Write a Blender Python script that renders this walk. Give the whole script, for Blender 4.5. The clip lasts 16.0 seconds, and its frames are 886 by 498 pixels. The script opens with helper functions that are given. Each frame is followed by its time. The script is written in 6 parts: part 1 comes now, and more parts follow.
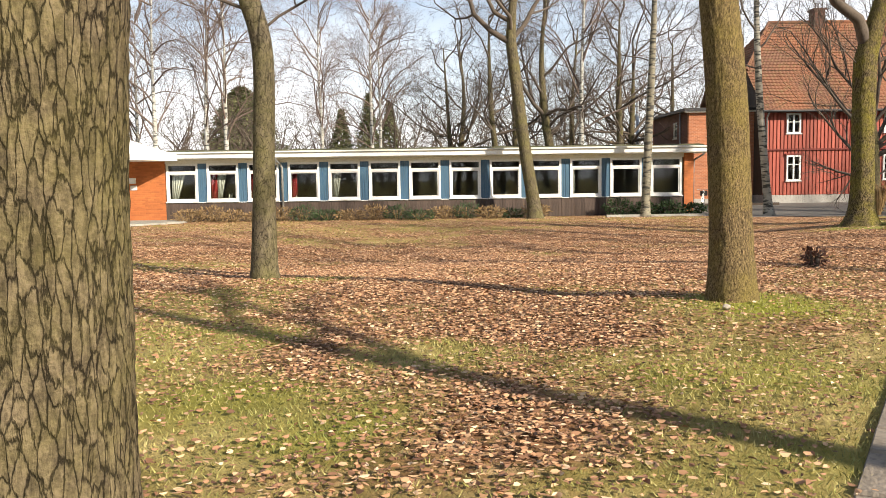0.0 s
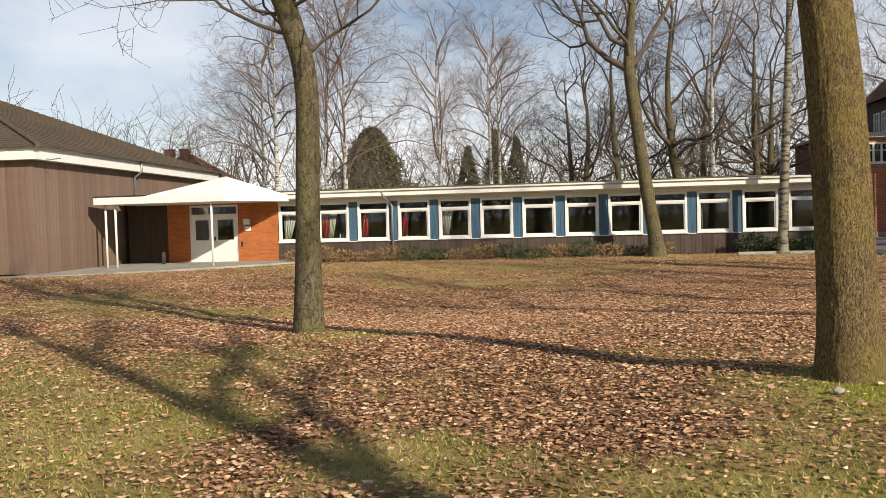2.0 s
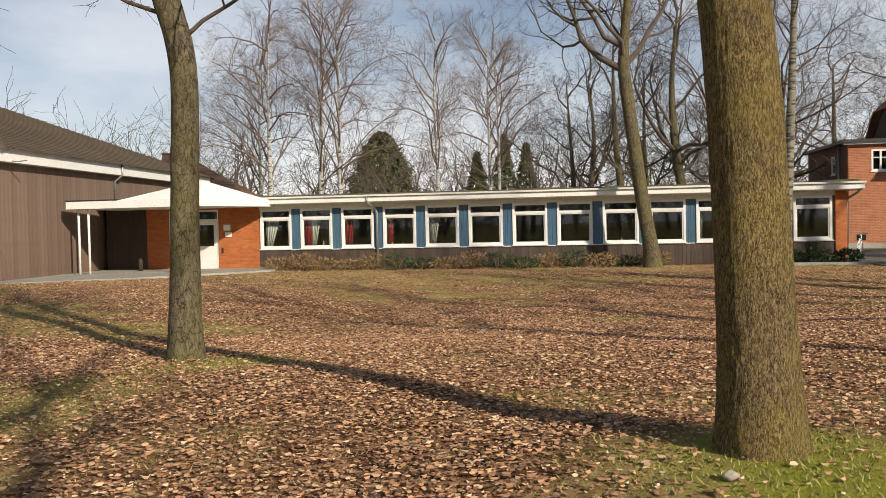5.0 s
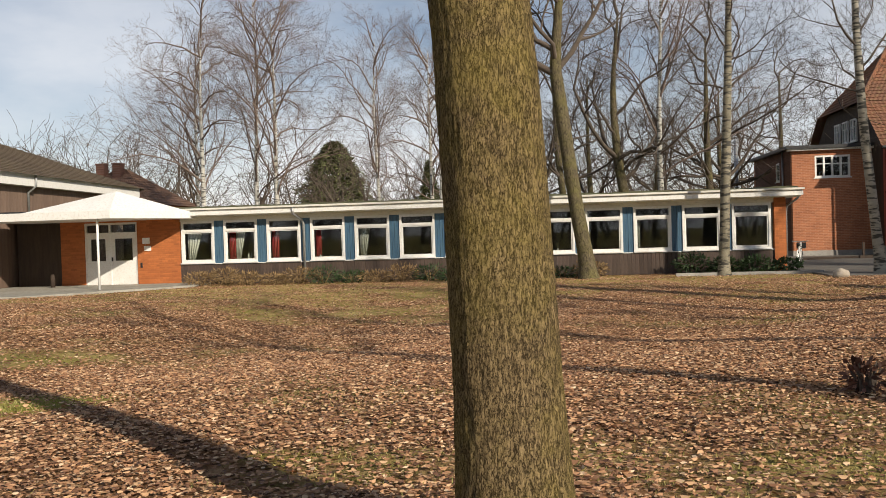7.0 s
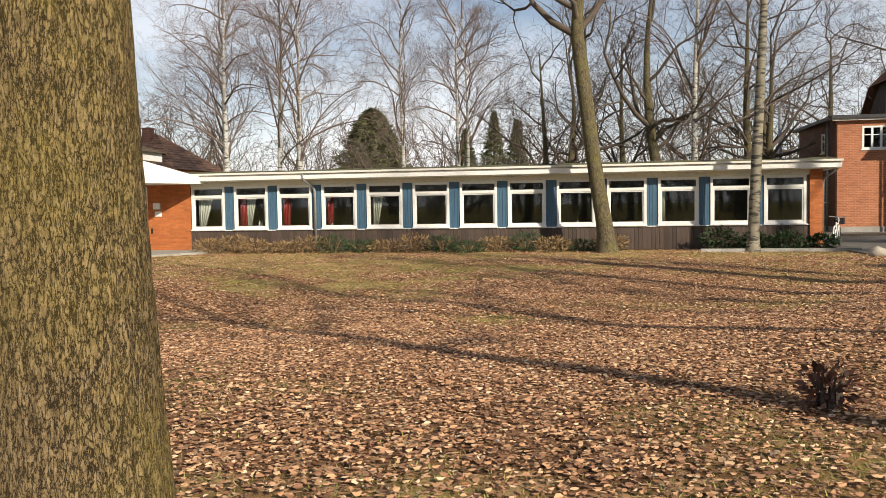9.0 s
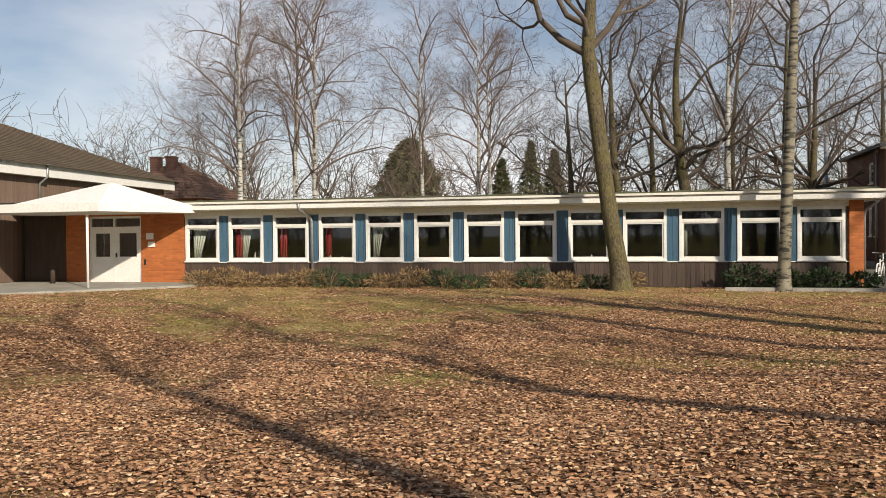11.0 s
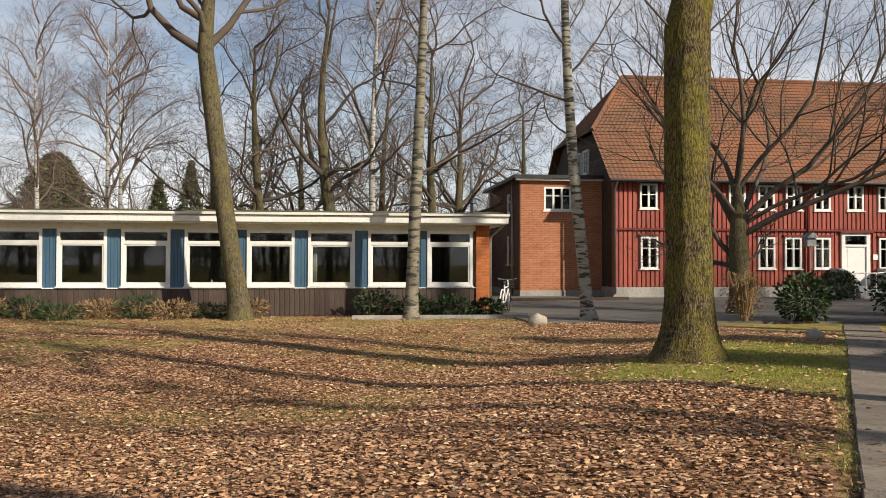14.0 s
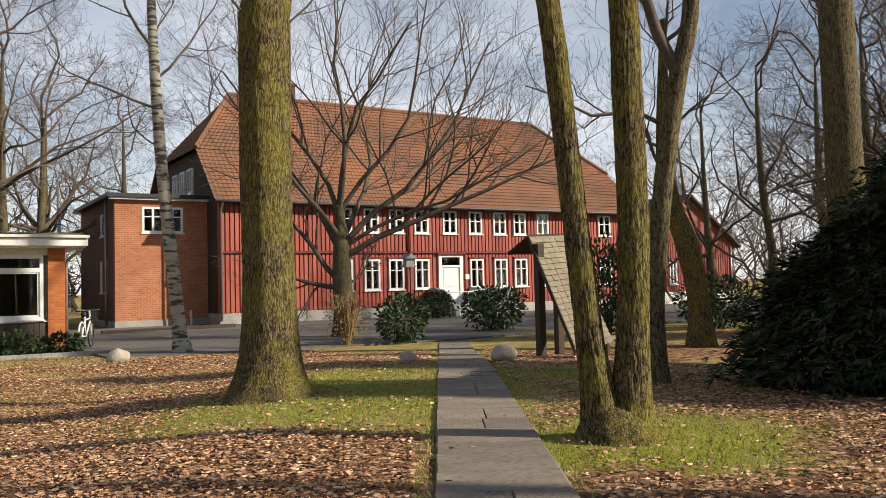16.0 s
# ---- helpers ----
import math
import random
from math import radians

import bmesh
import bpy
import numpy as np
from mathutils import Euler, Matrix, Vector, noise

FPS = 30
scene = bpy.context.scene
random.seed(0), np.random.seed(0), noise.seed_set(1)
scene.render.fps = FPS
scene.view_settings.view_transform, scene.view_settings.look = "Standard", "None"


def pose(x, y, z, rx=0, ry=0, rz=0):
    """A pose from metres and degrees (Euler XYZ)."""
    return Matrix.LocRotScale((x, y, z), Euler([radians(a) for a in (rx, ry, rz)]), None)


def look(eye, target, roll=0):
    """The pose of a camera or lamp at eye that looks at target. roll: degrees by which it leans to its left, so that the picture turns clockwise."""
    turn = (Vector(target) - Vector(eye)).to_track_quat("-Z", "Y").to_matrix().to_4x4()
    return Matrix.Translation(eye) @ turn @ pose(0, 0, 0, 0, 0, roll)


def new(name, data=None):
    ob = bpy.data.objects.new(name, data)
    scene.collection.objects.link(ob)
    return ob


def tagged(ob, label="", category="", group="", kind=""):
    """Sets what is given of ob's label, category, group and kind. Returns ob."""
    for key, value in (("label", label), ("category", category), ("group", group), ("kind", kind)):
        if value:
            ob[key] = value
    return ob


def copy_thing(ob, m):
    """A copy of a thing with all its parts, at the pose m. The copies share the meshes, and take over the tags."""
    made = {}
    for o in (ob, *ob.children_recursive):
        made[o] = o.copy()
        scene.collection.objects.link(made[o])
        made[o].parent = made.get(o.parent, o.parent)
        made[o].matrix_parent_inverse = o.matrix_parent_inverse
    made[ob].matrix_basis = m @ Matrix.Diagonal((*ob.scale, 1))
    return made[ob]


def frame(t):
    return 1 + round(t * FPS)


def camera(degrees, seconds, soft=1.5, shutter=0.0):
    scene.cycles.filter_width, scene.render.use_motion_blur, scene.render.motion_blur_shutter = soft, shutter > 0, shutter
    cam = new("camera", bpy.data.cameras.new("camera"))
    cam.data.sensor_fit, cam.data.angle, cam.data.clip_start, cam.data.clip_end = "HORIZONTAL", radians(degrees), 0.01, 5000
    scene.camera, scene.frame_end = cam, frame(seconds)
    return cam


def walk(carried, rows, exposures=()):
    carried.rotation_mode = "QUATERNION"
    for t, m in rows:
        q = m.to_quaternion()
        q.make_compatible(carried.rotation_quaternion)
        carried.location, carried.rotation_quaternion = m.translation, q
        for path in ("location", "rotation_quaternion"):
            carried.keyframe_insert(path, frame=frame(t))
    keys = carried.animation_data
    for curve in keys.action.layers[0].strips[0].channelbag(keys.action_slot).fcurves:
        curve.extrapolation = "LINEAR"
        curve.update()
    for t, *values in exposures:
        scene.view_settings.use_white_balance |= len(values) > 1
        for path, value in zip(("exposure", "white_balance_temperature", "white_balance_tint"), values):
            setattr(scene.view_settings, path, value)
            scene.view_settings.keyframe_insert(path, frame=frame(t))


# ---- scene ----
cam = camera(55.1, 16.0, soft=0.75)
PATH = [
    (0, (-10.903, -36.974, 1.638), (-10.878, -34.981, 1.476), -0.8),
    (0.5, (-10.588, -36.39, 1.669), (-10.708, -34.396, 1.578), -1.4),
    (1, (-10.343, -35.941, 1.669), (-10.537, -33.953, 1.577), -1.9),
    (1.5, (-10.154, -35.587, 1.669), (-10.407, -33.605, 1.583), -1.9),
    (2, (-9.977, -35.261, 1.669), (-10.271, -33.284, 1.598), -1.6),
    (2.5, (-9.795, -34.94, 1.674), (-10.119, -32.967, 1.622), -1.3),
    (3, (-9.606, -34.685, 1.674), (-9.953, -32.716, 1.637), -1.2),
    (5.5, (-8.62, -33.136, 1.673), (-8.957, -31.165, 1.614), -1.2),
    (6, (-8.361, -32.759, 1.685), (-8.673, -30.784, 1.626), -1.6),
    (6.5, (-8.087, -32.342, 1.69), (-8.369, -30.363, 1.653), -1.8),
    (7, (-7.787, -31.898, 1.681), (-8.046, -29.915, 1.647), -1.7),
    (7.5, (-7.495, -31.465, 1.653), (-7.735, -29.48, 1.6), -1.6),
    (8, (-7.221, -31.056, 1.62), (-7.455, -29.072, 1.525), -1.7),
    (8.5, (-6.983, -30.78, 1.633), (-7.262, -28.803, 1.514), -1.2),
    (9, (-6.747, -30.472, 1.649), (-7.118, -28.509, 1.546), -0.9),
    (11.5, (-5.289, -27.331, 1.669), (-5.777, -25.392, 1.644), -0.5),
    (12, (-5.039, -26.772, 1.635), (-5.514, -24.829, 1.608), -0.9),
    (12.5, (-4.801, -26.204, 1.596), (-5.203, -24.246, 1.556), -1.1),
    (13, (-4.493, -25.74, 1.589), (-4.756, -23.758, 1.546), -0.9),
    (13.5, (-4.187, -25.411, 1.533), (-4.217, -23.411, 1.535), -0.3),
    (14, (-3.976, -25.055, 1.488), (-3.732, -23.071, 1.525), 0.1),
    (14.5, (-3.706, -24.651, 1.47), (-3.193, -22.719, 1.528), -0.4),
    (15, (-3.466, -24.152, 1.445), (-2.681, -22.314, 1.52), -0.7),
    (15.5, (-3.166, -23.878, 1.419), (-2.196, -22.131, 1.502), -1.0),
    (16, (-2.921, -23.665, 1.465), (-1.854, -21.975, 1.551), -1.4),
]
EXPOSURES = [(0, 0.85), (0.5, 0.6), (1.5, 0.32), (3, 0.2), (7, 0.1), (9, 0.35), (11.5, 0.1), (12.5, 0.08), (14.5, 0.32), (16, 0.45)]
walk(cam, [(t, look(eye, target, roll)) for t, eye, target, roll in PATH], EXPOSURES)

# ---- world, sun ----
SUN_EL, SUN_DIR = radians(27), (0.72, -0.69)
world = bpy.data.worlds.new("world")
scene.world = world
world.use_nodes = True
wn, wl = world.node_tree.nodes, world.node_tree.links
wn.clear()
sky = wn.new("ShaderNodeTexSky")
sky.sky_type, sky.sun_disc = "NISHITA", False
sky.sun_elevation, sky.sun_rotation = SUN_EL, math.atan2(SUN_DIR[0], SUN_DIR[1])
sky.air_density, sky.dust_density, sky.ozone_density = 1.0, 0.5, 2.5
tc, mp = wn.new("ShaderNodeTexCoord"), wn.new("ShaderNodeMapping")
mp.inputs["Scale"].default_value, mp.inputs["Location"].default_value = (1.0, 1.0, 2.6), (1.3, 0.4, 0.2)
cn = wn.new("ShaderNodeTexNoise")
cn.inputs["Scale"].default_value, cn.inputs["Detail"].default_value, cn.inputs["Roughness"].default_value = 2.1, 7, 0.55
cr = wn.new("ShaderNodeMapRange")
cr.inputs["From Min"].default_value, cr.inputs["From Max"].default_value = 0.36, 0.62
cr.inputs["To Min"].default_value, cr.inputs["To Max"].default_value = 0.14, 0.78
cm = wn.new("ShaderNodeMixRGB")
cm.inputs["Color2"].default_value = (13.0, 12.9, 13.1, 1)
bg, wo = wn.new("ShaderNodeBackground"), wn.new("ShaderNodeOutputWorld")
bg.inputs["Strength"].default_value = 0.07
wl.new(tc.outputs["Generated"], mp.inputs["Vector"])
wl.new(mp.outputs["Vector"], cn.inputs["Vector"])
wl.new(cn.outputs["Fac"], cr.inputs["Value"])
sx, hz, pw = wn.new("ShaderNodeSeparateXYZ"), wn.new("ShaderNodeMath"), wn.new("ShaderNodeMath")
hz.operation, hz.inputs[0].default_value, hz.use_clamp = "SUBTRACT", 1.0, True
pw.operation, pw.inputs[1].default_value = "POWER", 7.0
ha = wn.new("ShaderNodeMath")
ha.operation, ha.inputs[1].default_value, ha.use_clamp = "MULTIPLY_ADD", 0.3, True
wl.new(tc.outputs["Generated"], sx.inputs["Vector"])
wl.new(sx.outputs["Z"], hz.inputs[1])
wl.new(hz.outputs["Value"], pw.inputs[0])
wl.new(pw.outputs["Value"], ha.inputs[0])
fade, veil, cl = wn.new("ShaderNodeMath"), wn.new("ShaderNodeMath"), wn.new("ShaderNodeMath")
fade.operation, fade.inputs[1].default_value = "POWER", 1.8
veil.operation, veil.inputs[1].default_value, veil.inputs[2].default_value = "MULTIPLY_ADD", 0.85, 0.15
cl.operation = "MULTIPLY"
wl.new(hz.outputs["Value"], fade.inputs[0])
wl.new(fade.outputs["Value"], veil.inputs[0])
wl.new(veil.outputs["Value"], cl.inputs[0])
wl.new(cr.outputs["Result"], cl.inputs[1])
wl.new(cl.outputs["Value"], ha.inputs[2])
wl.new(ha.outputs["Value"], cm.inputs["Fac"])
wl.new(sky.outputs["Color"], cm.inputs["Color1"])
wl.new(cm.outputs["Color"], bg.inputs["Color"])
wl.new(bg.outputs["Background"], wo.inputs["Surface"])

sun_data = bpy.data.lights.new("sun", "SUN")
sun_data.energy, sun_data.angle, sun_data.color = 5.0, radians(0.9), (1.0, 0.89, 0.74)
sun = new("sun", sun_data)
sun.matrix_world = look((40 * SUN_DIR[0], 40 * SUN_DIR[1], 40 * math.tan(SUN_EL)), (0, 0, 0))


# ---- materials ----
def material(name, a, b, scale=3.0, stretch=(1, 1, 1), rough=0.8, bump=0.3, fine=9.0, metal=0.0, c=None, vary=0.0, dist=0.02, spec=0.4, island=False):
    """Two colours mixed by coarse noise, specks of c by fine noise, fine relief; vary: spread of brightness per object or island."""
    m = bpy.data.materials.new(name)
    m.use_nodes = True
    n, l = m.node_tree.nodes, m.node_tree.links
    p = n["Principled BSDF"]
    p.inputs["Roughness"].default_value, p.inputs["Metallic"].default_value = rough, metal
    p.inputs["Specular IOR Level"].default_value = spec
    tex, mpg = n.new("ShaderNodeTexCoord"), n.new("ShaderNodeMapping")
    mpg.inputs["Scale"].default_value = stretch
    l.new(tex.outputs["Object"], mpg.inputs["Vector"])
    n1, n2 = n.new("ShaderNodeTexNoise"), n.new("ShaderNodeTexNoise")
    n1.inputs["Scale"].default_value, n1.inputs["Detail"].default_value = scale, 4
    n2.inputs["Scale"].default_value, n2.inputs["Detail"].default_value = scale * fine, 3
    l.new(mpg.outputs["Vector"], n1.inputs["Vector"])
    l.new(mpg.outputs["Vector"], n2.inputs["Vector"])
    r1 = n.new("ShaderNodeMapRange")
    r1.inputs["From Min"].default_value, r1.inputs["From Max"].default_value = 0.35, 0.65
    l.new(n1.outputs["Fac"], r1.inputs["Value"])
    mix = n.new("ShaderNodeMixRGB")
    mix.inputs["Color1"].default_value, mix.inputs["Color2"].default_value = (*a, 1), (*b, 1)
    l.new(r1.outputs["Result"], mix.inputs["Fac"])
    out = mix.outputs["Color"]
    r2 = n.new("ShaderNodeMapRange")
    r2.inputs["From Min"].default_value, r2.inputs["From Max"].default_value = 0.5, 0.7
    r2.inputs["To Max"].default_value = 0.8
    l.new(n2.outputs["Fac"], r2.inputs["Value"])
    mix2 = n.new("ShaderNodeMixRGB")
    cc = c or tuple(0.6 * x for x in a)
    mix2.inputs["Color2"].default_value = (*cc, 1)
    l.new(r2.outputs["Result"], mix2.inputs["Fac"])
    l.new(out, mix2.inputs["Color1"])
    out = mix2.outputs["Color"]
    if vary:
        if island:
            rnd = n.new("ShaderNodeNewGeometry").outputs["Random Per Island"]
        else:
            rnd = n.new("ShaderNodeObjectInfo").outputs["Random"]
        rr = n.new("ShaderNodeMapRange")
        rr.inputs["To Min"].default_value, rr.inputs["To Max"].default_value = 1 - vary, 1 + vary
        l.new(rnd, rr.inputs["Value"])
        hs = n.new("ShaderNodeHueSaturation")
        l.new(rr.outputs["Result"], hs.inputs["Value"])
        l.new(out, hs.inputs["Color"])
        out = hs.outputs["Color"]
    l.new(out, p.inputs["Base Color"])
    if bump:
        bp = n.new("ShaderNodeBump")
        bp.inputs["Strength"].default_value, bp.inputs["Distance"].default_value = bump, dist
        l.new(n2.outputs["Fac"], bp.inputs["Height"])
        l.new(bp.outputs["Normal"], p.inputs["Normal"])
    return m


def bark_material(name, dark, light, moss, moss_amount=0.5, scale=24.0, squash=0.2, depth=0.02, crack=0.2):
    """Furrowed bark: crooked ridges drawn out upwards, fine scaly grain, moss in broad patches."""
    m = bpy.data.materials.new(name)
    m.use_nodes = True
    n, l = m.node_tree.nodes, m.node_tree.links
    p = n["Principled BSDF"]
    p.inputs["Roughness"].default_value, p.inputs["Specular IOR Level"].default_value = 0.92, 0.12
    tex, mpg = n.new("ShaderNodeTexCoord"), n.new("ShaderNodeMapping")
    mpg.inputs["Scale"].default_value = (1, 1, squash)
    l.new(tex.outputs["Object"], mpg.inputs["Vector"])

    def nz(s, detail, rough, vec, warp=0.0):
        t = n.new("ShaderNodeTexNoise")
        t.inputs["Scale"].default_value, t.inputs["Detail"].default_value, t.inputs["Roughness"].default_value, t.inputs["Distortion"].default_value = s, detail, rough, warp
        l.new(vec, t.inputs["Vector"])
        return t
    ridge = nz(scale, 8, 0.62, mpg.outputs["Vector"], 0.6)
    grain = nz(scale * 2.2, 6, 0.7, tex.outputs["Object"])
    warp = n.new("ShaderNodeVectorMath")
    warp.operation, warp.inputs[1].default_value = "MULTIPLY_ADD", (0.055, 0.055, 0.055)
    l.new(nz(scale * 0.5, 5, 0.65, mpg.outputs["Vector"]).outputs["Color"], warp.inputs[0])
    l.new(mpg.outputs["Vector"], warp.inputs[2])
    vo = n.new("ShaderNodeTexVoronoi")
    vo.feature = "DISTANCE_TO_EDGE"
    vo.inputs["Scale"].default_value = scale
    l.new(warp.outputs["Vector"], vo.inputs["Vector"])
    rg = n.new("ShaderNodeMapRange")
    rg.inputs["From Max"].default_value, rg.inputs["To Max"].default_value = crack, 0.3
    l.new(vo.outputs["Distance"], rg.inputs["Value"])
    h1, h2 = n.new("ShaderNodeMath"), n.new("ShaderNodeMath")
    h1.operation = h2.operation = "MULTIPLY_ADD"
    h1.inputs[1].default_value, h2.inputs[1].default_value = 0.85, 0.6
    l.new(ridge.outputs["Fac"], h1.inputs[0])
    l.new(rg.outputs["Result"], h1.inputs[2])
    l.new(grain.outputs["Fac"], h2.inputs[0])
    l.new(h1.outputs["Value"], h2.inputs[2])
    cr = n.new("ShaderNodeValToRGB")
    e = cr.color_ramp.elements
    e.new(0.5)
    for k, (pos, c) in enumerate(((0.80, dark), (1.0, tuple(0.5 * a + 0.5 * b for a, b in zip(dark, light))), (1.15, light))):
        e[k].position, e[k].color = 0.8 * pos, (*c, 1)
    sc = n.new("ShaderNodeMath")
    sc.operation, sc.inputs[1].default_value = "MULTIPLY", 0.8
    l.new(h2.outputs["Value"], sc.inputs[0])
    l.new(sc.outputs["Value"], cr.inputs["Fac"])
    mr = n.new("ShaderNodeMapRange")
    mr.inputs["From Min"].default_value, mr.inputs["From Max"].default_value = 0.42, 0.70
    mr.inputs["To Max"].default_value = moss_amount
    l.new(nz(1.9, 9, 0.75, tex.outputs["Object"]).outputs["Fac"], mr.inputs["Value"])
    mg = n.new("ShaderNodeMixRGB")
    mg.blend_type, mg.inputs["Fac"].default_value = "MULTIPLY", 0.75
    mg.inputs["Color1"].default_value = (*moss, 1)
    gr = n.new("ShaderNodeMapRange")
    gr.inputs["From Min"].default_value, gr.inputs["From Max"].default_value = 0.6, 1.1
    l.new(h2.outputs["Value"], gr.inputs["Value"])
    l.new(gr.outputs["Result"], mg.inputs["Color2"])
    mm = n.new("ShaderNodeMixRGB")
    l.new(mr.outputs["Result"], mm.inputs["Fac"])
    l.new(cr.outputs["Color"], mm.inputs["Color1"])
    l.new(mg.outputs["Color"], mm.inputs["Color2"])
    l.new(mm.outputs["Color"], p.inputs["Base Color"])
    bp = n.new("ShaderNodeBump")
    bp.inputs["Strength"].default_value, bp.inputs["Distance"].default_value = 1.0, depth
    l.new(h2.outputs["Value"], bp.inputs["Height"])
    l.new(bp.outputs["Normal"], p.inputs["Normal"])
    return m


def birch_material(name, a, b, dark_from):
    m = material(name, a, b, 2.5, (1, 1, 1.5), 0.7, 0.25, c=(0.30, 0.28, 0.22))
    n, l = m.node_tree.nodes, m.node_tree.links
    p = n["Principled BSDF"]
    base = p.inputs["Base Color"].links[0].from_socket
    tex, mpg = n.new("ShaderNodeTexCoord"), n.new("ShaderNodeMapping")
    mpg.inputs["Scale"].default_value = (1.2, 1.2, 5.0)
    l.new(tex.outputs["Object"], mpg.inputs["Vector"])
    nz = n.new("ShaderNodeTexNoise")
    nz.inputs["Scale"].default_value, nz.inputs["Detail"].default_value = 2.6, 5
    l.new(mpg.outputs["Vector"], nz.inputs["Vector"])
    rg = n.new("ShaderNodeMapRange")
    rg.inputs["From Min"].default_value, rg.inputs["From Max"].default_value = dark_from, dark_from + 0.08
    l.new(nz.outputs["Fac"], rg.inputs["Value"])
    mx = n.new("ShaderNodeMixRGB")
    mx.inputs["Color2"].default_value = (0.05, 0.045, 0.035, 1)
    l.new(rg.outputs["Result"], mx.inputs["Fac"])
    l.new(base, mx.inputs["Color1"])
    l.new(mx.outputs["Color"], p.inputs["Base Color"])
    return m


def brick_material(name, a, b, mortar, turn=0.0):
    """Running-bond brickwork 24 x 7 cm on upright walls; turn: the wall's heading in degrees."""
    m = material(name, a, b, 1.2, (1, 1, 1), 0.85, 0.0, c=tuple(0.8 * x for x in a))
    n, l = m.node_tree.nodes, m.node_tree.links
    p = n["Principled BSDF"]
    base = p.inputs["Base Color"].links[0].from_socket
    tex, mpg = n.new("ShaderNodeTexCoord"), n.new("ShaderNodeMapping")
    mpg.inputs["Rotation"].default_value = (radians(-90), 0, radians(turn))
    mpg.vector_type = "TEXTURE"
    l.new(tex.outputs["Object"], mpg.inputs["Vector"])
    br = n.new("ShaderNodeTexBrick")
    br.inputs["Scale"].default_value = 1.0
    br.inputs["Brick Width"].default_value, br.inputs["Row Height"].default_value = 0.25, 0.083
    br.inputs["Mortar Size"].default_value, br.inputs["Bias"].default_value = 0.009, -0.2
    br.inputs["Color1"].default_value, br.inputs["Color2"].default_value = (1.1, 1.05, 1.0, 1), (0.72, 0.70, 0.72, 1)
    br.inputs["Mortar"].default_value = (*mortar, 1)
    l.new(mpg.outputs["Vector"], br.inputs["Vector"])
    mx = n.new("ShaderNodeMixRGB")
    mx.blend_type, mx.inputs["Fac"].default_value = "MULTIPLY", 1.0
    l.new(base, mx.inputs["Color1"])
    l.new(br.outputs["Color"], mx.inputs["Color2"])
    l.new(mx.outputs["Color"], p.inputs["Base Color"])
    bp = n.new("ShaderNodeBump")
    bp.invert = True
    bp.inputs["Strength"].default_value, bp.inputs["Distance"].default_value = 0.6, 0.008
    l.new(br.outputs["Fac"], bp.inputs["Height"])
    l.new(bp.outputs["Normal"], p.inputs["Normal"])
    return m


def glass_material():
    m = bpy.data.materials.new("window_glass")
    m.use_nodes = True
    n, l = m.node_tree.nodes, m.node_tree.links
    n.clear()
    tr, gl, fr = n.new("ShaderNodeBsdfTransparent"), n.new("ShaderNodeBsdfGlossy"), n.new("ShaderNodeFresnel")
    tr.inputs["Color"].default_value = (0.8, 0.84, 0.83, 1)
    gl.inputs["Roughness"].default_value = 0.02
    fr.inputs["IOR"].default_value = 1.5
    mx, o = n.new("ShaderNodeMixShader"), n.new("ShaderNodeOutputMaterial")
    l.new(fr.outputs["Fac"], mx.inputs["Fac"])
    l.new(tr.outputs["BSDF"], mx.inputs[1])
    l.new(gl.outputs["BSDF"], mx.inputs[2])
    l.new(mx.outputs["Shader"], o.inputs["Surface"])
    return m


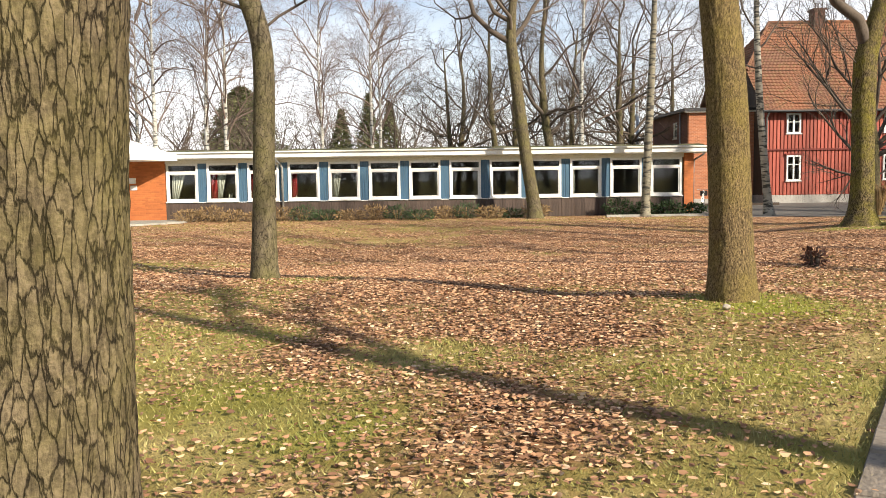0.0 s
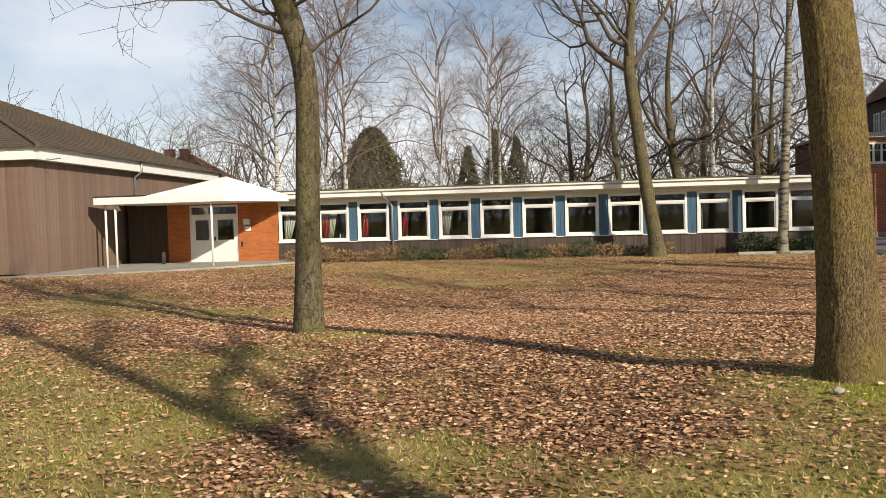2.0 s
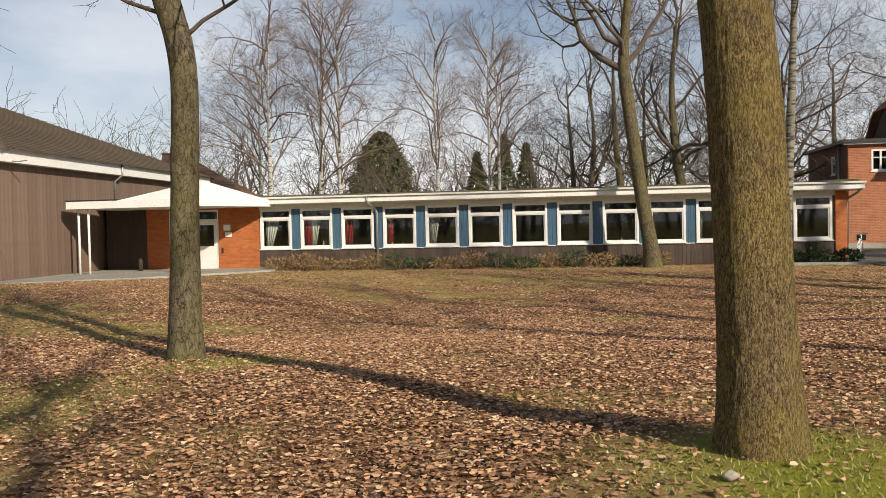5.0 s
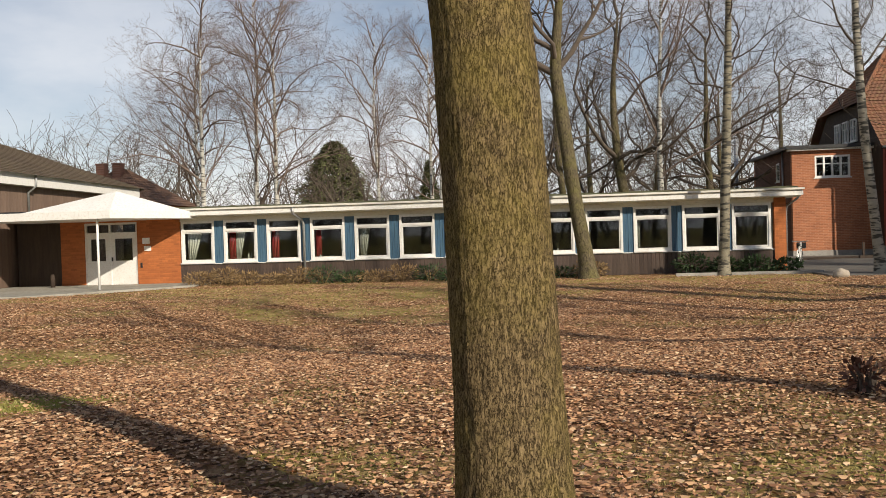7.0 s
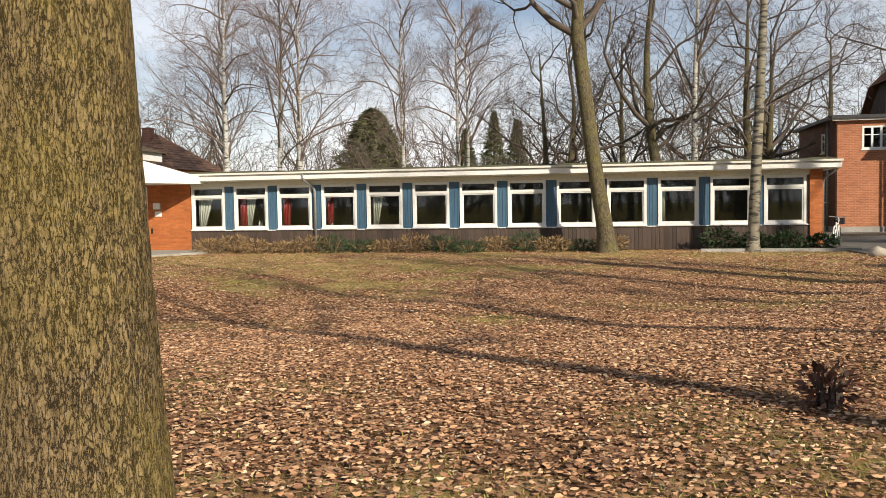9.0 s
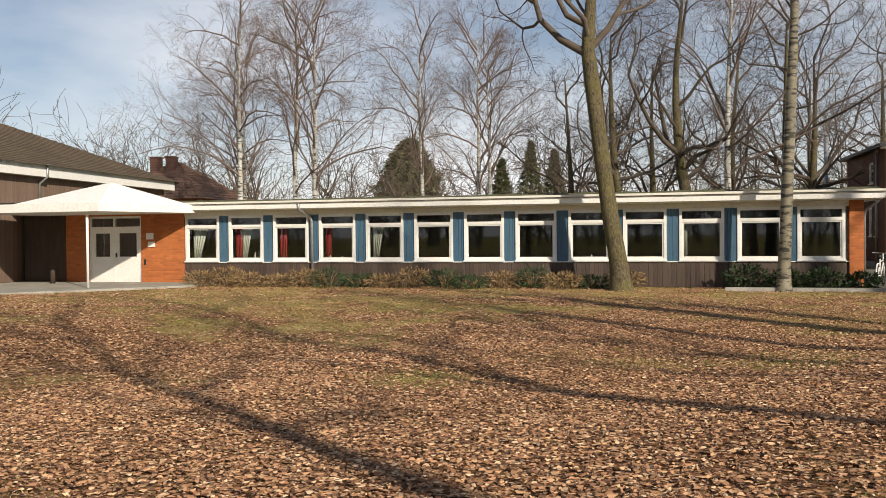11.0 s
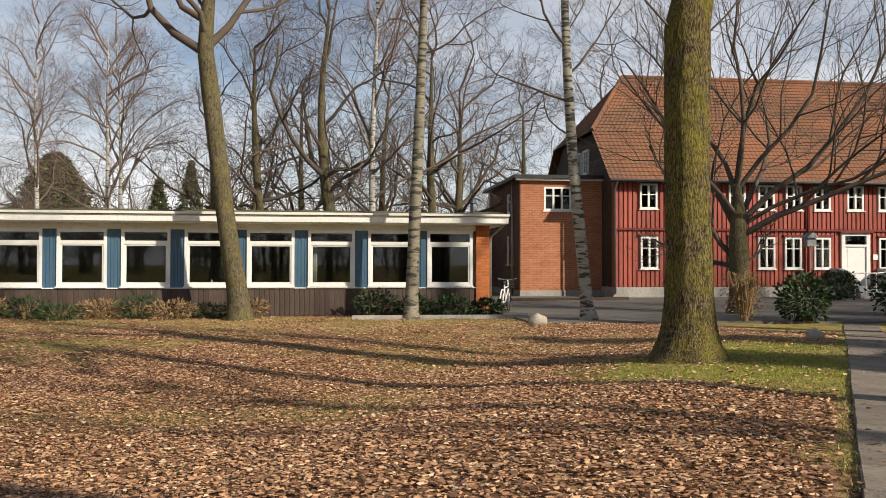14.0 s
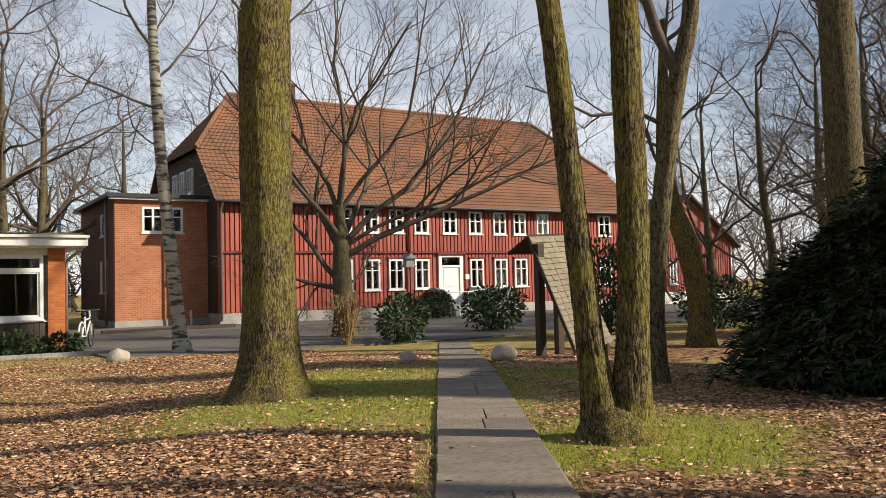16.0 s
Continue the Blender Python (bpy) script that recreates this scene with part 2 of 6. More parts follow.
def ground_material():
    """Lawn under fallen leaves: the cover attribute says how thick the leaves lie."""
    m = bpy.data.materials.new("lawn")
    m.use_nodes = True
    n, l = m.node_tree.nodes, m.node_tree.links
    p = n["Principled BSDF"]
    p.inputs["Roughness"].default_value, p.inputs["Specular IOR Level"].default_value = 0.95, 0.1
    tex = n.new("ShaderNodeTexCoord")
    at = n.new("ShaderNodeAttribute")
    at.attribute_name = "cover"

    def nz(scale, detail=5, rough=0.6):
        t = n.new("ShaderNodeTexNoise")
        t.inputs["Scale"].default_value, t.inputs["Detail"].default_value, t.inputs["Roughness"].default_value = scale, detail, rough
        l.new(tex.outputs["Object"], t.inputs["Vector"])
        return t.outputs["Fac"]

    def ramp(fac, stops):
        r = n.new("ShaderNodeValToRGB")
        e = r.color_ramp.elements
        while len(e) < len(stops):
            e.new(0.5)
        for k, (pos, col) in enumerate(stops):
            e[k].position, e[k].color = pos, (*col, 1)
        l.new(fac, r.inputs["Fac"])
        return r.outputs["Color"]
    grass = ramp(nz(1.3, 8, 0.7), [(0.3, (0.18, 0.155, 0.045)), (0.5, (0.36, 0.285, 0.095)), (0.7, (0.55, 0.42, 0.18))])
    vo = n.new("ShaderNodeTexVoronoi")
    vo.inputs["Scale"].default_value, vo.inputs["Randomness"].default_value = 11, 1.0
    l.new(tex.outputs["Object"], vo.inputs["Vector"])
    sep = n.new("ShaderNodeSeparateColor")
    l.new(vo.outputs["Color"], sep.inputs["Color"])
    leaf = ramp(sep.outputs["Red"], [(0.0, (0.09, 0.045, 0.025)), (0.35, (0.23, 0.125, 0.06)), (0.75, (0.36, 0.20, 0.098)), (1.0, (0.58, 0.38, 0.21))])
    ad = n.new("ShaderNodeMath")
    ad.operation = "MULTIPLY_ADD"
    ad.inputs[1].default_value = 0.9
    l.new(nz(7, 6, 0.75), ad.inputs[0])
    l.new(at.outputs["Fac"], ad.inputs[2])
    th = n.new("ShaderNodeMapRange")
    th.inputs["From Min"].default_value, th.inputs["From Max"].default_value = 0.72, 1.2
    l.new(ad.outputs["Value"], th.inputs["Value"])
    mx = n.new("ShaderNodeMixRGB")
    l.new(th.outputs["Result"], mx.inputs["Fac"])
    am = n.new("ShaderNodeAttribute")
    am.attribute_name = "moss"
    mm = n.new("ShaderNodeMixRGB")
    mm.inputs["Color2"].default_value = (0.30, 0.31, 0.04, 1)
    l.new(am.outputs["Fac"], mm.inputs["Fac"])
    l.new(grass, mm.inputs["Color1"])
    l.new(mm.outputs["Color"], mx.inputs["Color1"])
    l.new(leaf, mx.inputs["Color2"])
    l.new(mx.outputs["Color"], p.inputs["Base Color"])
    bp = n.new("ShaderNodeBump")
    bp.inputs["Strength"].default_value, bp.inputs["Distance"].default_value = 1.0, 0.05
    l.new(nz(14, 6, 0.8), bp.inputs["Height"])
    l.new(bp.outputs["Normal"], p.inputs["Normal"])
    return m


def leaf_material():
    """Fallen leaves: every leaf has its own brown, from near black to pale tan."""
    m = material("fallen_leaves", (0.3, 0.2, 0.1), (0.3, 0.2, 0.1), 0.4, rough=0.7, bump=0)
    n, l = m.node_tree.nodes, m.node_tree.links
    r = n.new("ShaderNodeValToRGB")
    e = r.color_ramp.elements
    for k in range(3):
        e.new(0.5)
    for k, (pos, c) in enumerate(((0.0, (0.12, 0.058, 0.032)), (0.25, (0.27, 0.135, 0.07)), (0.6, (0.46, 0.25, 0.128)), (0.88, (0.58, 0.365, 0.20)), (1.0, (0.72, 0.53, 0.34)))):
        e[k].position, e[k].color = pos, (*c, 1)
    l.new(n.new("ShaderNodeNewGeometry").outputs["Random Per Island"], r.inputs["Fac"])
    l.new(r.outputs["Color"], n["Principled BSDF"].inputs["Base Color"])
    return m


WHITE = material("white_paint", (0.80, 0.79, 0.75), (0.74, 0.73, 0.69), 1.5, (1, 1, 1), 0.45, 0.1, c=(0.66, 0.64, 0.58))
FASCIA = material("weathered_white_fascia", (0.74, 0.72, 0.64), (0.64, 0.62, 0.54), 0.8, (1, 1, 3), 0.6, 0.1, c=(0.55, 0.53, 0.46))
BLUE = material("blue_panel_paint", (0.055, 0.115, 0.17), (0.07, 0.14, 0.205), 1.2, (1, 1, 0.4), 0.5, 0.1, c=(0.04, 0.10, 0.18))
# brown boards, darkened further to take in the shade of the bed plants
BROWNBOARD = material("dark_brown_boards_and_shade", (0.065, 0.045, 0.034), (0.095, 0.065, 0.05), 3.0, (3, 3, 0.25), 0.7, 0.4, vary=0.2)
HALLBOARD = material("hall_brown_boards", (0.155, 0.10, 0.072), (0.20, 0.14, 0.105), 1.4, (4, 4, 0.16), 0.75, 0.4, c=(0.11, 0.07, 0.05), vary=0.12)
ORANGE = brick_material("orange_brick", (0.46, 0.155, 0.05), (0.40, 0.13, 0.042), (0.95, 0.95, 0.9))
ANNEXBRICK = brick_material("annex_brick", (0.41, 0.165, 0.08), (0.34, 0.13, 0.062), (1.25, 1.6, 2.0))
# dark chimney brick; on the annex its colour also carries the wall's shade
DARKSHADEBRICK = brick_material("dark_brick_and_wall_shade", (0.15, 0.07, 0.048), (0.11, 0.052, 0.038), (1.2, 1.4, 1.5), 90)
ANNEXSIDE = brick_material("annex_side_brick", (0.46, 0.19, 0.09), (0.38, 0.15, 0.07), (1.25, 1.6, 2.0), 90)
REDBOARD = material("red_timber_boards", (0.29, 0.066, 0.044), (0.36, 0.095, 0.062), 2.0, (3, 3, 0.2), 0.7, 0.4, c=(0.25, 0.045, 0.03), vary=0.22, island=True)
REDTRIM = material("dark_red_trim", (0.16, 0.03, 0.022), (0.20, 0.04, 0.03), 3.0)
TILE = material("clay_roof_tiles", (0.27, 0.11, 0.055), (0.165, 0.08, 0.048), 0.45, (1, 1, 1), 0.85, 0.4, 9, c=(0.20, 0.13, 0.06))
COTTAGETILE = material("red_brown_tiles", (0.22, 0.125, 0.085), (0.17, 0.10, 0.07), 0.8, (1, 1, 1), 0.85, 0.4, 12, c=(0.13, 0.085, 0.06))
HALLTILE = material("brown_roof_tiles", (0.095, 0.07, 0.05), (0.12, 0.09, 0.06), 0.6, (1, 1, 1), 0.8, 0.4, 14, c=(0.07, 0.06, 0.035))
PLINTH = material("concrete_plinth", (0.40, 0.38, 0.34), (0.30, 0.28, 0.25), 1.5, rough=0.9)
CONCRETE = material("pale_concrete", (0.36, 0.34, 0.29), (0.28, 0.27, 0.23), 0.9, rough=0.9, c=(0.22, 0.20, 0.16))
SLAB = material("path_slab", (0.185, 0.152, 0.115), (0.245, 0.205, 0.158), 1.6, rough=0.88, bump=0.5, c=(0.12, 0.103, 0.082), vary=0.18)
ASPHALT = material("grey_paving", (0.12, 0.11, 0.095), (0.17, 0.155, 0.13), 0.7, rough=0.9, bump=0.4, fine=20)
ROOFMOSS = material("mossy_gravel_roof", (0.12, 0.11, 0.06), (0.08, 0.085, 0.035), 1.2, rough=0.95, bump=0.8)
METAL = material("zinc", (0.42, 0.43, 0.43), (0.35, 0.36, 0.36), 2.0, rough=0.45, metal=0.7)
DARKMETAL = material("dark_metal", (0.035, 0.035, 0.037), (0.05, 0.05, 0.05), 4.0, rough=0.5, metal=0.4)
GREYPAINT = material("grey_render", (0.30, 0.31, 0.31), (0.24, 0.25, 0.25), 2.0, rough=0.7)
INTERIOR = material("interior_plaster", (0.30, 0.29, 0.26), (0.26, 0.25, 0.22), 1.0, rough=0.9)
LINO = material("interior_floor", (0.10, 0.08, 0.06), (0.08, 0.065, 0.05), 1.0, rough=0.6)
REDCLOTH = material("red_curtain", (0.36, 0.035, 0.03), (0.28, 0.025, 0.025), 4.0, (4, 4, 0.3))
PALECLOTH = material("pale_curtain", (0.58, 0.56, 0.48), (0.48, 0.47, 0.40), 4.0, (4, 4, 0.3))
GRIT = material("dark_grit", (0.10, 0.087, 0.066), (0.13, 0.112, 0.085), 4.0, rough=0.95)
DARKWOOD = material("dark_timber", (0.065, 0.045, 0.03), (0.045, 0.03, 0.022), 3.0, (3, 3, 0.3))
SHINGLE = material("weathered_shingle", (0.30, 0.255, 0.18), (0.22, 0.18, 0.12), 2.5, (1, 1, 1), 0.9, 0.5, vary=0.25, island=True)
STONE = material("pale_boulder", (0.44, 0.38, 0.31), (0.34, 0.29, 0.23), 3.0, rough=0.9, bump=0.6, c=(0.25, 0.22, 0.16))
OAK = bark_material("furrowed_bark", (0.026, 0.020, 0.012), (0.215, 0.168, 0.10), (0.19, 0.165, 0.05), 0.65, 28, 0.24, 0.02, 0.08)
OAKFINE = bark_material("fine_furrowed_bark", (0.046, 0.033, 0.017), (0.34, 0.245, 0.125), (0.30, 0.235, 0.06), 0.85, 84, 0.28, 0.010, 0.13)
MOSSY = bark_material("mossy_bark", (0.022, 0.018, 0.010), (0.25, 0.19, 0.105), (0.27, 0.235, 0.034), 1.0, 46, 0.2, 0.016, 0.15)
SMOOTH = bark_material("smooth_bark", (0.036, 0.029, 0.018), (0.165, 0.135, 0.088), (0.155, 0.142, 0.046), 0.8, 18, 0.4, 0.008, 0.05)
TWIG = material("twig_bark", (0.082, 0.063, 0.048), (0.125, 0.098, 0.074), 3.0, rough=0.9, bump=0)
BIRCH = birch_material("birch_bark", (0.62, 0.60, 0.55), (0.42, 0.40, 0.34), 0.54)
DULLBIRCH = birch_material("dull_birch_bark", (0.25, 0.22, 0.155), (0.17, 0.15, 0.10), 0.50)
PATCHBIRCH = birch_material("patched_birch_bark", (0.40, 0.365, 0.29), (0.26, 0.235, 0.18), 0.50)
BIRCHTWIG = material("birch_twigs", (0.17, 0.12, 0.095), (0.22, 0.165, 0.13), 3.0, rough=0.9, bump=0)
GLASS = glass_material()
LAWN = ground_material()
LEAF = leaf_material()
DEADLEAF = material("dark_dead_leaves", (0.16, 0.072, 0.045), (0.10, 0.048, 0.032), 2.0, rough=0.8, bump=0, vary=0.5, island=True)
GRASS = material("grass_blades", (0.20, 0.21, 0.05), (0.33, 0.295, 0.095), 0.6, rough=0.8, bump=0, c=(0.44, 0.36, 0.16), vary=0.4, island=True)
EVERGREEN = material("evergreen_leaves", (0.030, 0.055, 0.020), (0.045, 0.075, 0.025), 2.0, rough=0.62, bump=0, vary=0.4, island=True, spec=0.25)
YEW = material("yew_needles", (0.028, 0.040, 0.019), (0.046, 0.060, 0.028), 1.5, rough=0.9, bump=0, vary=0.5, island=True, spec=0.15)
CONIFER = material("conifer_needles", (0.10, 0.118, 0.042), (0.155, 0.16, 0.062), 1.5, rough=0.85, bump=0, vary=0.5, island=True)
DRYPLANT = material("dry_perennials", (0.24, 0.155, 0.07), (0.17, 0.11, 0.05), 2.0, rough=0.9, bump=0, c=(0.30, 0.21, 0.10), vary=0.4, island=True)
MOSSGREEN = material("moss_cushion", (0.13, 0.15, 0.03), (0.10, 0.12, 0.025), 5.0, rough=0.95, bump=0.7)


# ---- mesh building ----
class Geo:
    def __init__(self):
        self.v, self.f = [], []

    def box(self, x0, x1, y0, y1, z0, z1):
        k = len(self.v)
        self.v += [(x, y, z) for z in (z0, z1) for x, y in ((x0, y0), (x1, y0), (x1, y1), (x0, y1))]
        self.f += [(k, k + 3, k + 2, k + 1), (k + 4, k + 5, k + 6, k + 7)] + [(k + i, k + (i + 1) % 4, k + 4 + (i + 1) % 4, k + 4 + i) for i in range(4)]
        return self

    def prism(self, poly, vec):
        """A closed body: the polygon (3D points) pushed along vec."""
        k, n = len(self.v), len(poly)
        self.v += [tuple(p) for p in poly] + [tuple(a + b for a, b in zip(p, vec)) for p in poly]
        self.f += [tuple(range(k + n - 1, k - 1, -1)), tuple(range(k + n, k + 2 * n))]
        self.f += [(k + i, k + (i + 1) % n, k + n + (i + 1) % n, k + n + i) for i in range(n)]
        return self

    def tube(self, pts, radii, sides=6, cap=True):
        pts = [Vector(p) for p in pts]
        k0 = len(self.v)
        u = None
        for i, p in enumerate(pts):
            d = (pts[min(i + 1, len(pts) - 1)] - pts[max(i - 1, 0)]).normalized()
            if u is None:
                u = d.orthogonal().normalized()
            u = (u - d * u.dot(d)).normalized()
            w = d.cross(u)
            for s in range(sides):
                a = 2 * math.pi * s / sides
                self.v.append(tuple(p + (u * math.cos(a) + w * math.sin(a)) * radii[i]))
        for i in range(len(pts) - 1):
            for s in range(sides):
                a, b = k0 + i * sides + s, k0 + i * sides + (s + 1) % sides
                self.f.append((a, b, b + sides, a + sides))
        if cap:
            self.f.append(tuple(range(k0 + sides - 1, k0 - 1, -1)))
            e = k0 + (len(pts) - 1) * sides
            self.f.append(tuple(range(e, e + sides)))
        return self

    def wall(self, a0, a1, z0, z1, d0, d1, holes, axis="x"):
        """An upright wall with holes (a0, a1, z0, z1) through it, along x or y, between the depths d0 and d1."""
        aa = sorted({a0, a1, *[h[0] for h in holes], *[h[1] for h in holes]})
        for i in range(len(aa) - 1):
            m = (aa[i] + aa[i + 1]) / 2
            cuts = sorted((h[2], h[3]) for h in holes if h[0] < m < h[1])
            z = z0
            for c0, c1 in cuts + [(z1, z1)]:
                if c0 > z + 1e-6:
                    self.box(*((aa[i], aa[i + 1], d0, d1) if axis == "x" else (d0, d1, aa[i], aa[i + 1])), z, c0)
                z = c1
        return self


base_of = {}


def thing(name, at, label, category, group="", kind=""):
    ob = new(name)
    ob.location = at
    ob.empty_display_size = 0.2
    base_of[ob.name] = Vector(at)
    return tagged(ob, label, category, group, kind)


def mesh_of(name, geo, mat, off=(0, 0, 0), smooth=False):
    me = bpy.data.meshes.new(name)
    me.from_pydata([(x - off[0], y - off[1], z - off[2]) for x, y, z in geo.v], [], geo.f)
    me.materials.append(mat)
    if smooth:
        me.polygons.foreach_set("use_smooth", np.ones(len(me.polygons), bool))
    return me


def part(name, geo, mat, parent, label="", smooth=False):
    """One mesh object under a thing or a part; geo is in world metres."""
    off = base_of[parent.name]
    ob = new(name, mesh_of(name, geo, mat, off, smooth))
    ob.parent = parent
    base_of[ob.name] = off
    return tagged(ob, label)


def solo(name, geo, mat, label="", category="", kind="", at=None, smooth=False, group=""):
    at = at or (0, 0, 0)
    ob = new(name, mesh_of(name, geo, mat, at, smooth))
    ob.location = at
    base_of[ob.name] = Vector(at)
    return tagged(ob, label, category, group, kind)


def boards_of(parent, name, mat, mesh_geo, places, turn=0.0, label=""):
    """One board mesh laid again and again, each board a part of its own."""
    me = mesh_of(name, mesh_geo, mat)
    for p in places:
        ob = new(name, me)
        ob.parent = parent
        ob.matrix_local = pose(*(Vector(p) - base_of[parent.name]), 0, 0, turn)
        base_of[ob.name] = base_of[parent.name]


def step(a, b, x):
    t = min(1, max(0, (x - a) / (b - a)))
    return t * t * (3 - 2 * t)


def ground_z(x, y):
    """A low bank along the path and round the old trees, a shallow dip in the lawn before the school."""
    side = 0.8483 * (x + 9.42) - 0.5295 * (y + 33.86) - 0.42
    z = 0.32 * step(3, 14, -y) * (1 - 0.62 * step(9, 13.5, -x) * step(-27, -19, y)) * (1 - 0.75 * step(3, 9, x))
    z -= 0.36 * step(-27, -17, y) * (1 - step(-14, -5, y)) * step(1.5, 6, -side) * (1 - step(11, 18, -x))
    return z + 0.14 * math.exp(-((x + 7.9) ** 2 + (y + 28.7) ** 2) / 2.0)


# the straight path: a point on its left edge, its heading, its width
P0, PD, PW = Vector((-9.35, -33.86)), Vector((0.5295, 0.8483)), 0.78
PN = Vector((PD.y, -PD.x))


def path_side(x, y):
    """Metres from the path's middle line, positive on its right."""
    return (Vector((x, y)) - P0).dot(PN) - PW / 2


# x, y, radius and how green: strong round the old trees, thin elsewhere
MOSS_SPOTS = [(-7.75, -28.9, 0.95, 0.75), (0.9, -15.3, 2.6, 1.0), (1.5, -19.3, 1.6, 0.95), (-12.9, -24.7, 1.3, 0.5), (-8.6, -31.4, 0.9, 0.45), (-10.9, -30.4, 0.8, 0.3), (2.2, -13.4, 1.6, 0.8), (4.6, -15.0, 1.4, 0.8), (-12.0, -32.2, 1.2, 0.4), (-9.4, -27.0, 0.9, 0.35), (-12.6, -29.6, 1.0, 0.3), (-8.2, -18.2, 1.1, 0.22), (-11.6, -18.4, 0.9, 0.22), (-2.6, -12.4, 1.4, 0.25), (-4.0, -16.2, 1.0, 0.2)]


def leaf_cover(x, y):
    """How thick the fallen leaves lie, 0 to 1."""
    c = 0.66 + 0.70 * noise.noise((x * 0.22, y * 0.22, 3.1)) + 0.60 * noise.noise((x * 0.75, y * 0.75, 7.7)) + 0.35 * noise.noise((x * 2.3, y * 2.3, 2.2))
    c += 0.38 * step(11, 5, abs(x + 5) * 0.6 + abs(y + 23) * 0.6) + 0.6 * step(1.0, 0.3, math.hypot(x + 9.8, (y + 29.9) * 1.1))
    s = path_side(x, y)
    c -= 0.30 * step(2.2, 0.4, abs(s) - 0.2) * (0.8 + 1.6 * noise.noise((x * 0.7, y * 0.7, 1.0)))
    c -= 0.24 * step(-15, -8, y) + 0.22 * step(-9.5, -13, x) * step(-16, -20, y)
    c -= 0.55 * step(-26.0, -30.5, y + 0.35 * (x + 9))
    for mx, my, r, k in MOSS_SPOTS:
        c -= (0.25 + 0.5 * k) * step(r * 1.3, r * 0.45, math.hypot(x - mx, (y - my) * 1.25))
    return min(1, max(0.0, 0.12 + 0.16 * noise.noise((x * 2.1, y * 2.1, 5.0)), c))


# ---- ground, path, paving ----
def axis_points(lo, hi, fine, far):
    a, s, out = hi, fine, []
    while a < far:
        s *= 1.35
        a += s
        out.append(a)
    a, s, low = lo, fine, []
    while a > -far:
        s *= 1.35
        a -= s
        low.append(a)
    return low[::-1] + list(np.arange(lo, hi + fine / 2, fine)) + out


gx, gy = axis_points(-34, 14, 0.3, 1500), axis_points(-42, 2, 0.3, 1500)
g = Geo()
cover = []
for y in gy:
    for x in gx:
        near = -34 <= x <= 14 and -42 <= y <= 2
        bumpy = 0.02 * noise.noise((x * 0.9, y * 0.9, 0)) if near else 0
        g.v.append((x, y, ground_z(x, y) + bumpy - 0.02))
        cover.append(leaf_cover(x, y))
nx = len(gx)
ix0, iy0 = min(range(nx), key=lambda i: abs(gx[i] + 34)), min(range(len(gy)), key=lambda i: abs(gy[i] + 42))


def cover_at(x, y):
    """The leaf cover at the nearest point of the ground's grid."""
    i, j = ix0 + int(round((x + 34) / 0.3)), iy0 + int(round((y + 42) / 0.3))
    return cover[j * nx + i]


g.f = [(j * nx + i, j * nx + i + 1, (j + 1) * nx + i + 1, (j + 1) * nx + i) for j in range(len(gy) - 1) for i in range(nx - 1)]
ground = solo("ground", g, LAWN, "park lawn of moss and short grass strewn with brown oak leaves", "ground", "structure", smooth=True)
at_cover = ground.data.attributes.new("cover", "FLOAT", "POINT")
at_cover.data.foreach_set("value", cover)
at_moss = ground.data.attributes.new("moss", "FLOAT", "POINT")
at_moss.data.foreach_set("value", [max(0.0, min(1.0, -0.1 + 0.8 * noise.noise((x * 1.1, y * 1.1, 9)) + max(1.25 * k * step(r * 1.35, r * 0.35, math.hypot(x - a, (y - b) * 1.2)) for a, b, r, k in MOSS_SPOTS))) if -34 < x < 14 and -42 < y < 2 else 0.2 for y in gy for x in gx])


def sheet(name, poly, z, mat, label, category, thick=0.08, lift=None):
    """A paved sheet: a polygon in plan, with its real thickness."""
    g = Geo()
    g.prism([(x, y, z - thick) for x, y in poly], (0, 0, thick))
    return solo(name, g, mat, label, category, "structure")


sheet("pavement_entrance", [(-29.4, -8.6), (-27.5, -8.1), (-24.6, -6.0), (-21.2, -1.9), (-21.2, -0.02), (-29.4, -0.02)], 0.075, CONCRETE, "pale concrete paving before the school entrance", "pavement")
sheet("pavement_forecourt", [(0.9, -3.7), (6.5, -4.2), (9.5, -4.6), (14, -3.4), (45, -2.0), (45, 13.5), (0.9, 13.5)], 0.035, ASPHALT, "grey worn paving of the forecourt before the red house", "pavement")

path = thing("path", (-9.6, -33.85, 0.3), "narrow straight footpath of dark worn stone slabs across the lawn", "path", kind="structure")
bed = Geo()
for i in range(-12, 35):
    a = P0 + PD * i
    b = a + PD
    q = [a, a + PN * PW, b + PN * PW, b]
    bed.prism([(p.x, p.y, ground_z(p.x, p.y) - 0.12) for p in q], (0, 0, 0.11))
part("bedding", bed, GRIT, path, "dark grit in the joints between slabs")

# ---- long school building ----
Z0, Z1, WW, PITCH, X1 = 0.82, 2.49, 1.36, 1.75, -22.36
school = thing("school_building", (-11, 0, 0), "long low flat-roofed school wing with white windows and blue panels", "building")
boards_of(school, "base_board", BROWNBOARD, Geo().box(0, 0.135, 0, 0.16, 0, 0.79), [(-22.4 + i * 0.143, 0, 0) for i in range(158)])
g = Geo()
g.wall(-22.4, 0.5, 0.0, 2.66, 0.16, 0.30, [(X1 + i * PITCH, X1 + i * PITCH + WW, Z0, Z1) for i in range(13)])
g.box(-29.4, 0.5, 8.7, 9.0, 0, 2.66)
g.box(0.2, 0.5, 0.3, 8.7, 0, 2.66)
part("wall", g, INTERIOR, school, "plastered inner walls of the classrooms")
part("classroom_floor", Geo().box(-29.4, 0.2, 0.3, 8.7, 0.0, 0.06), LINO, school)
g = Geo()
g.box(-22.4, 0.1, 0.02, 0.16, 2.49, 2.66)
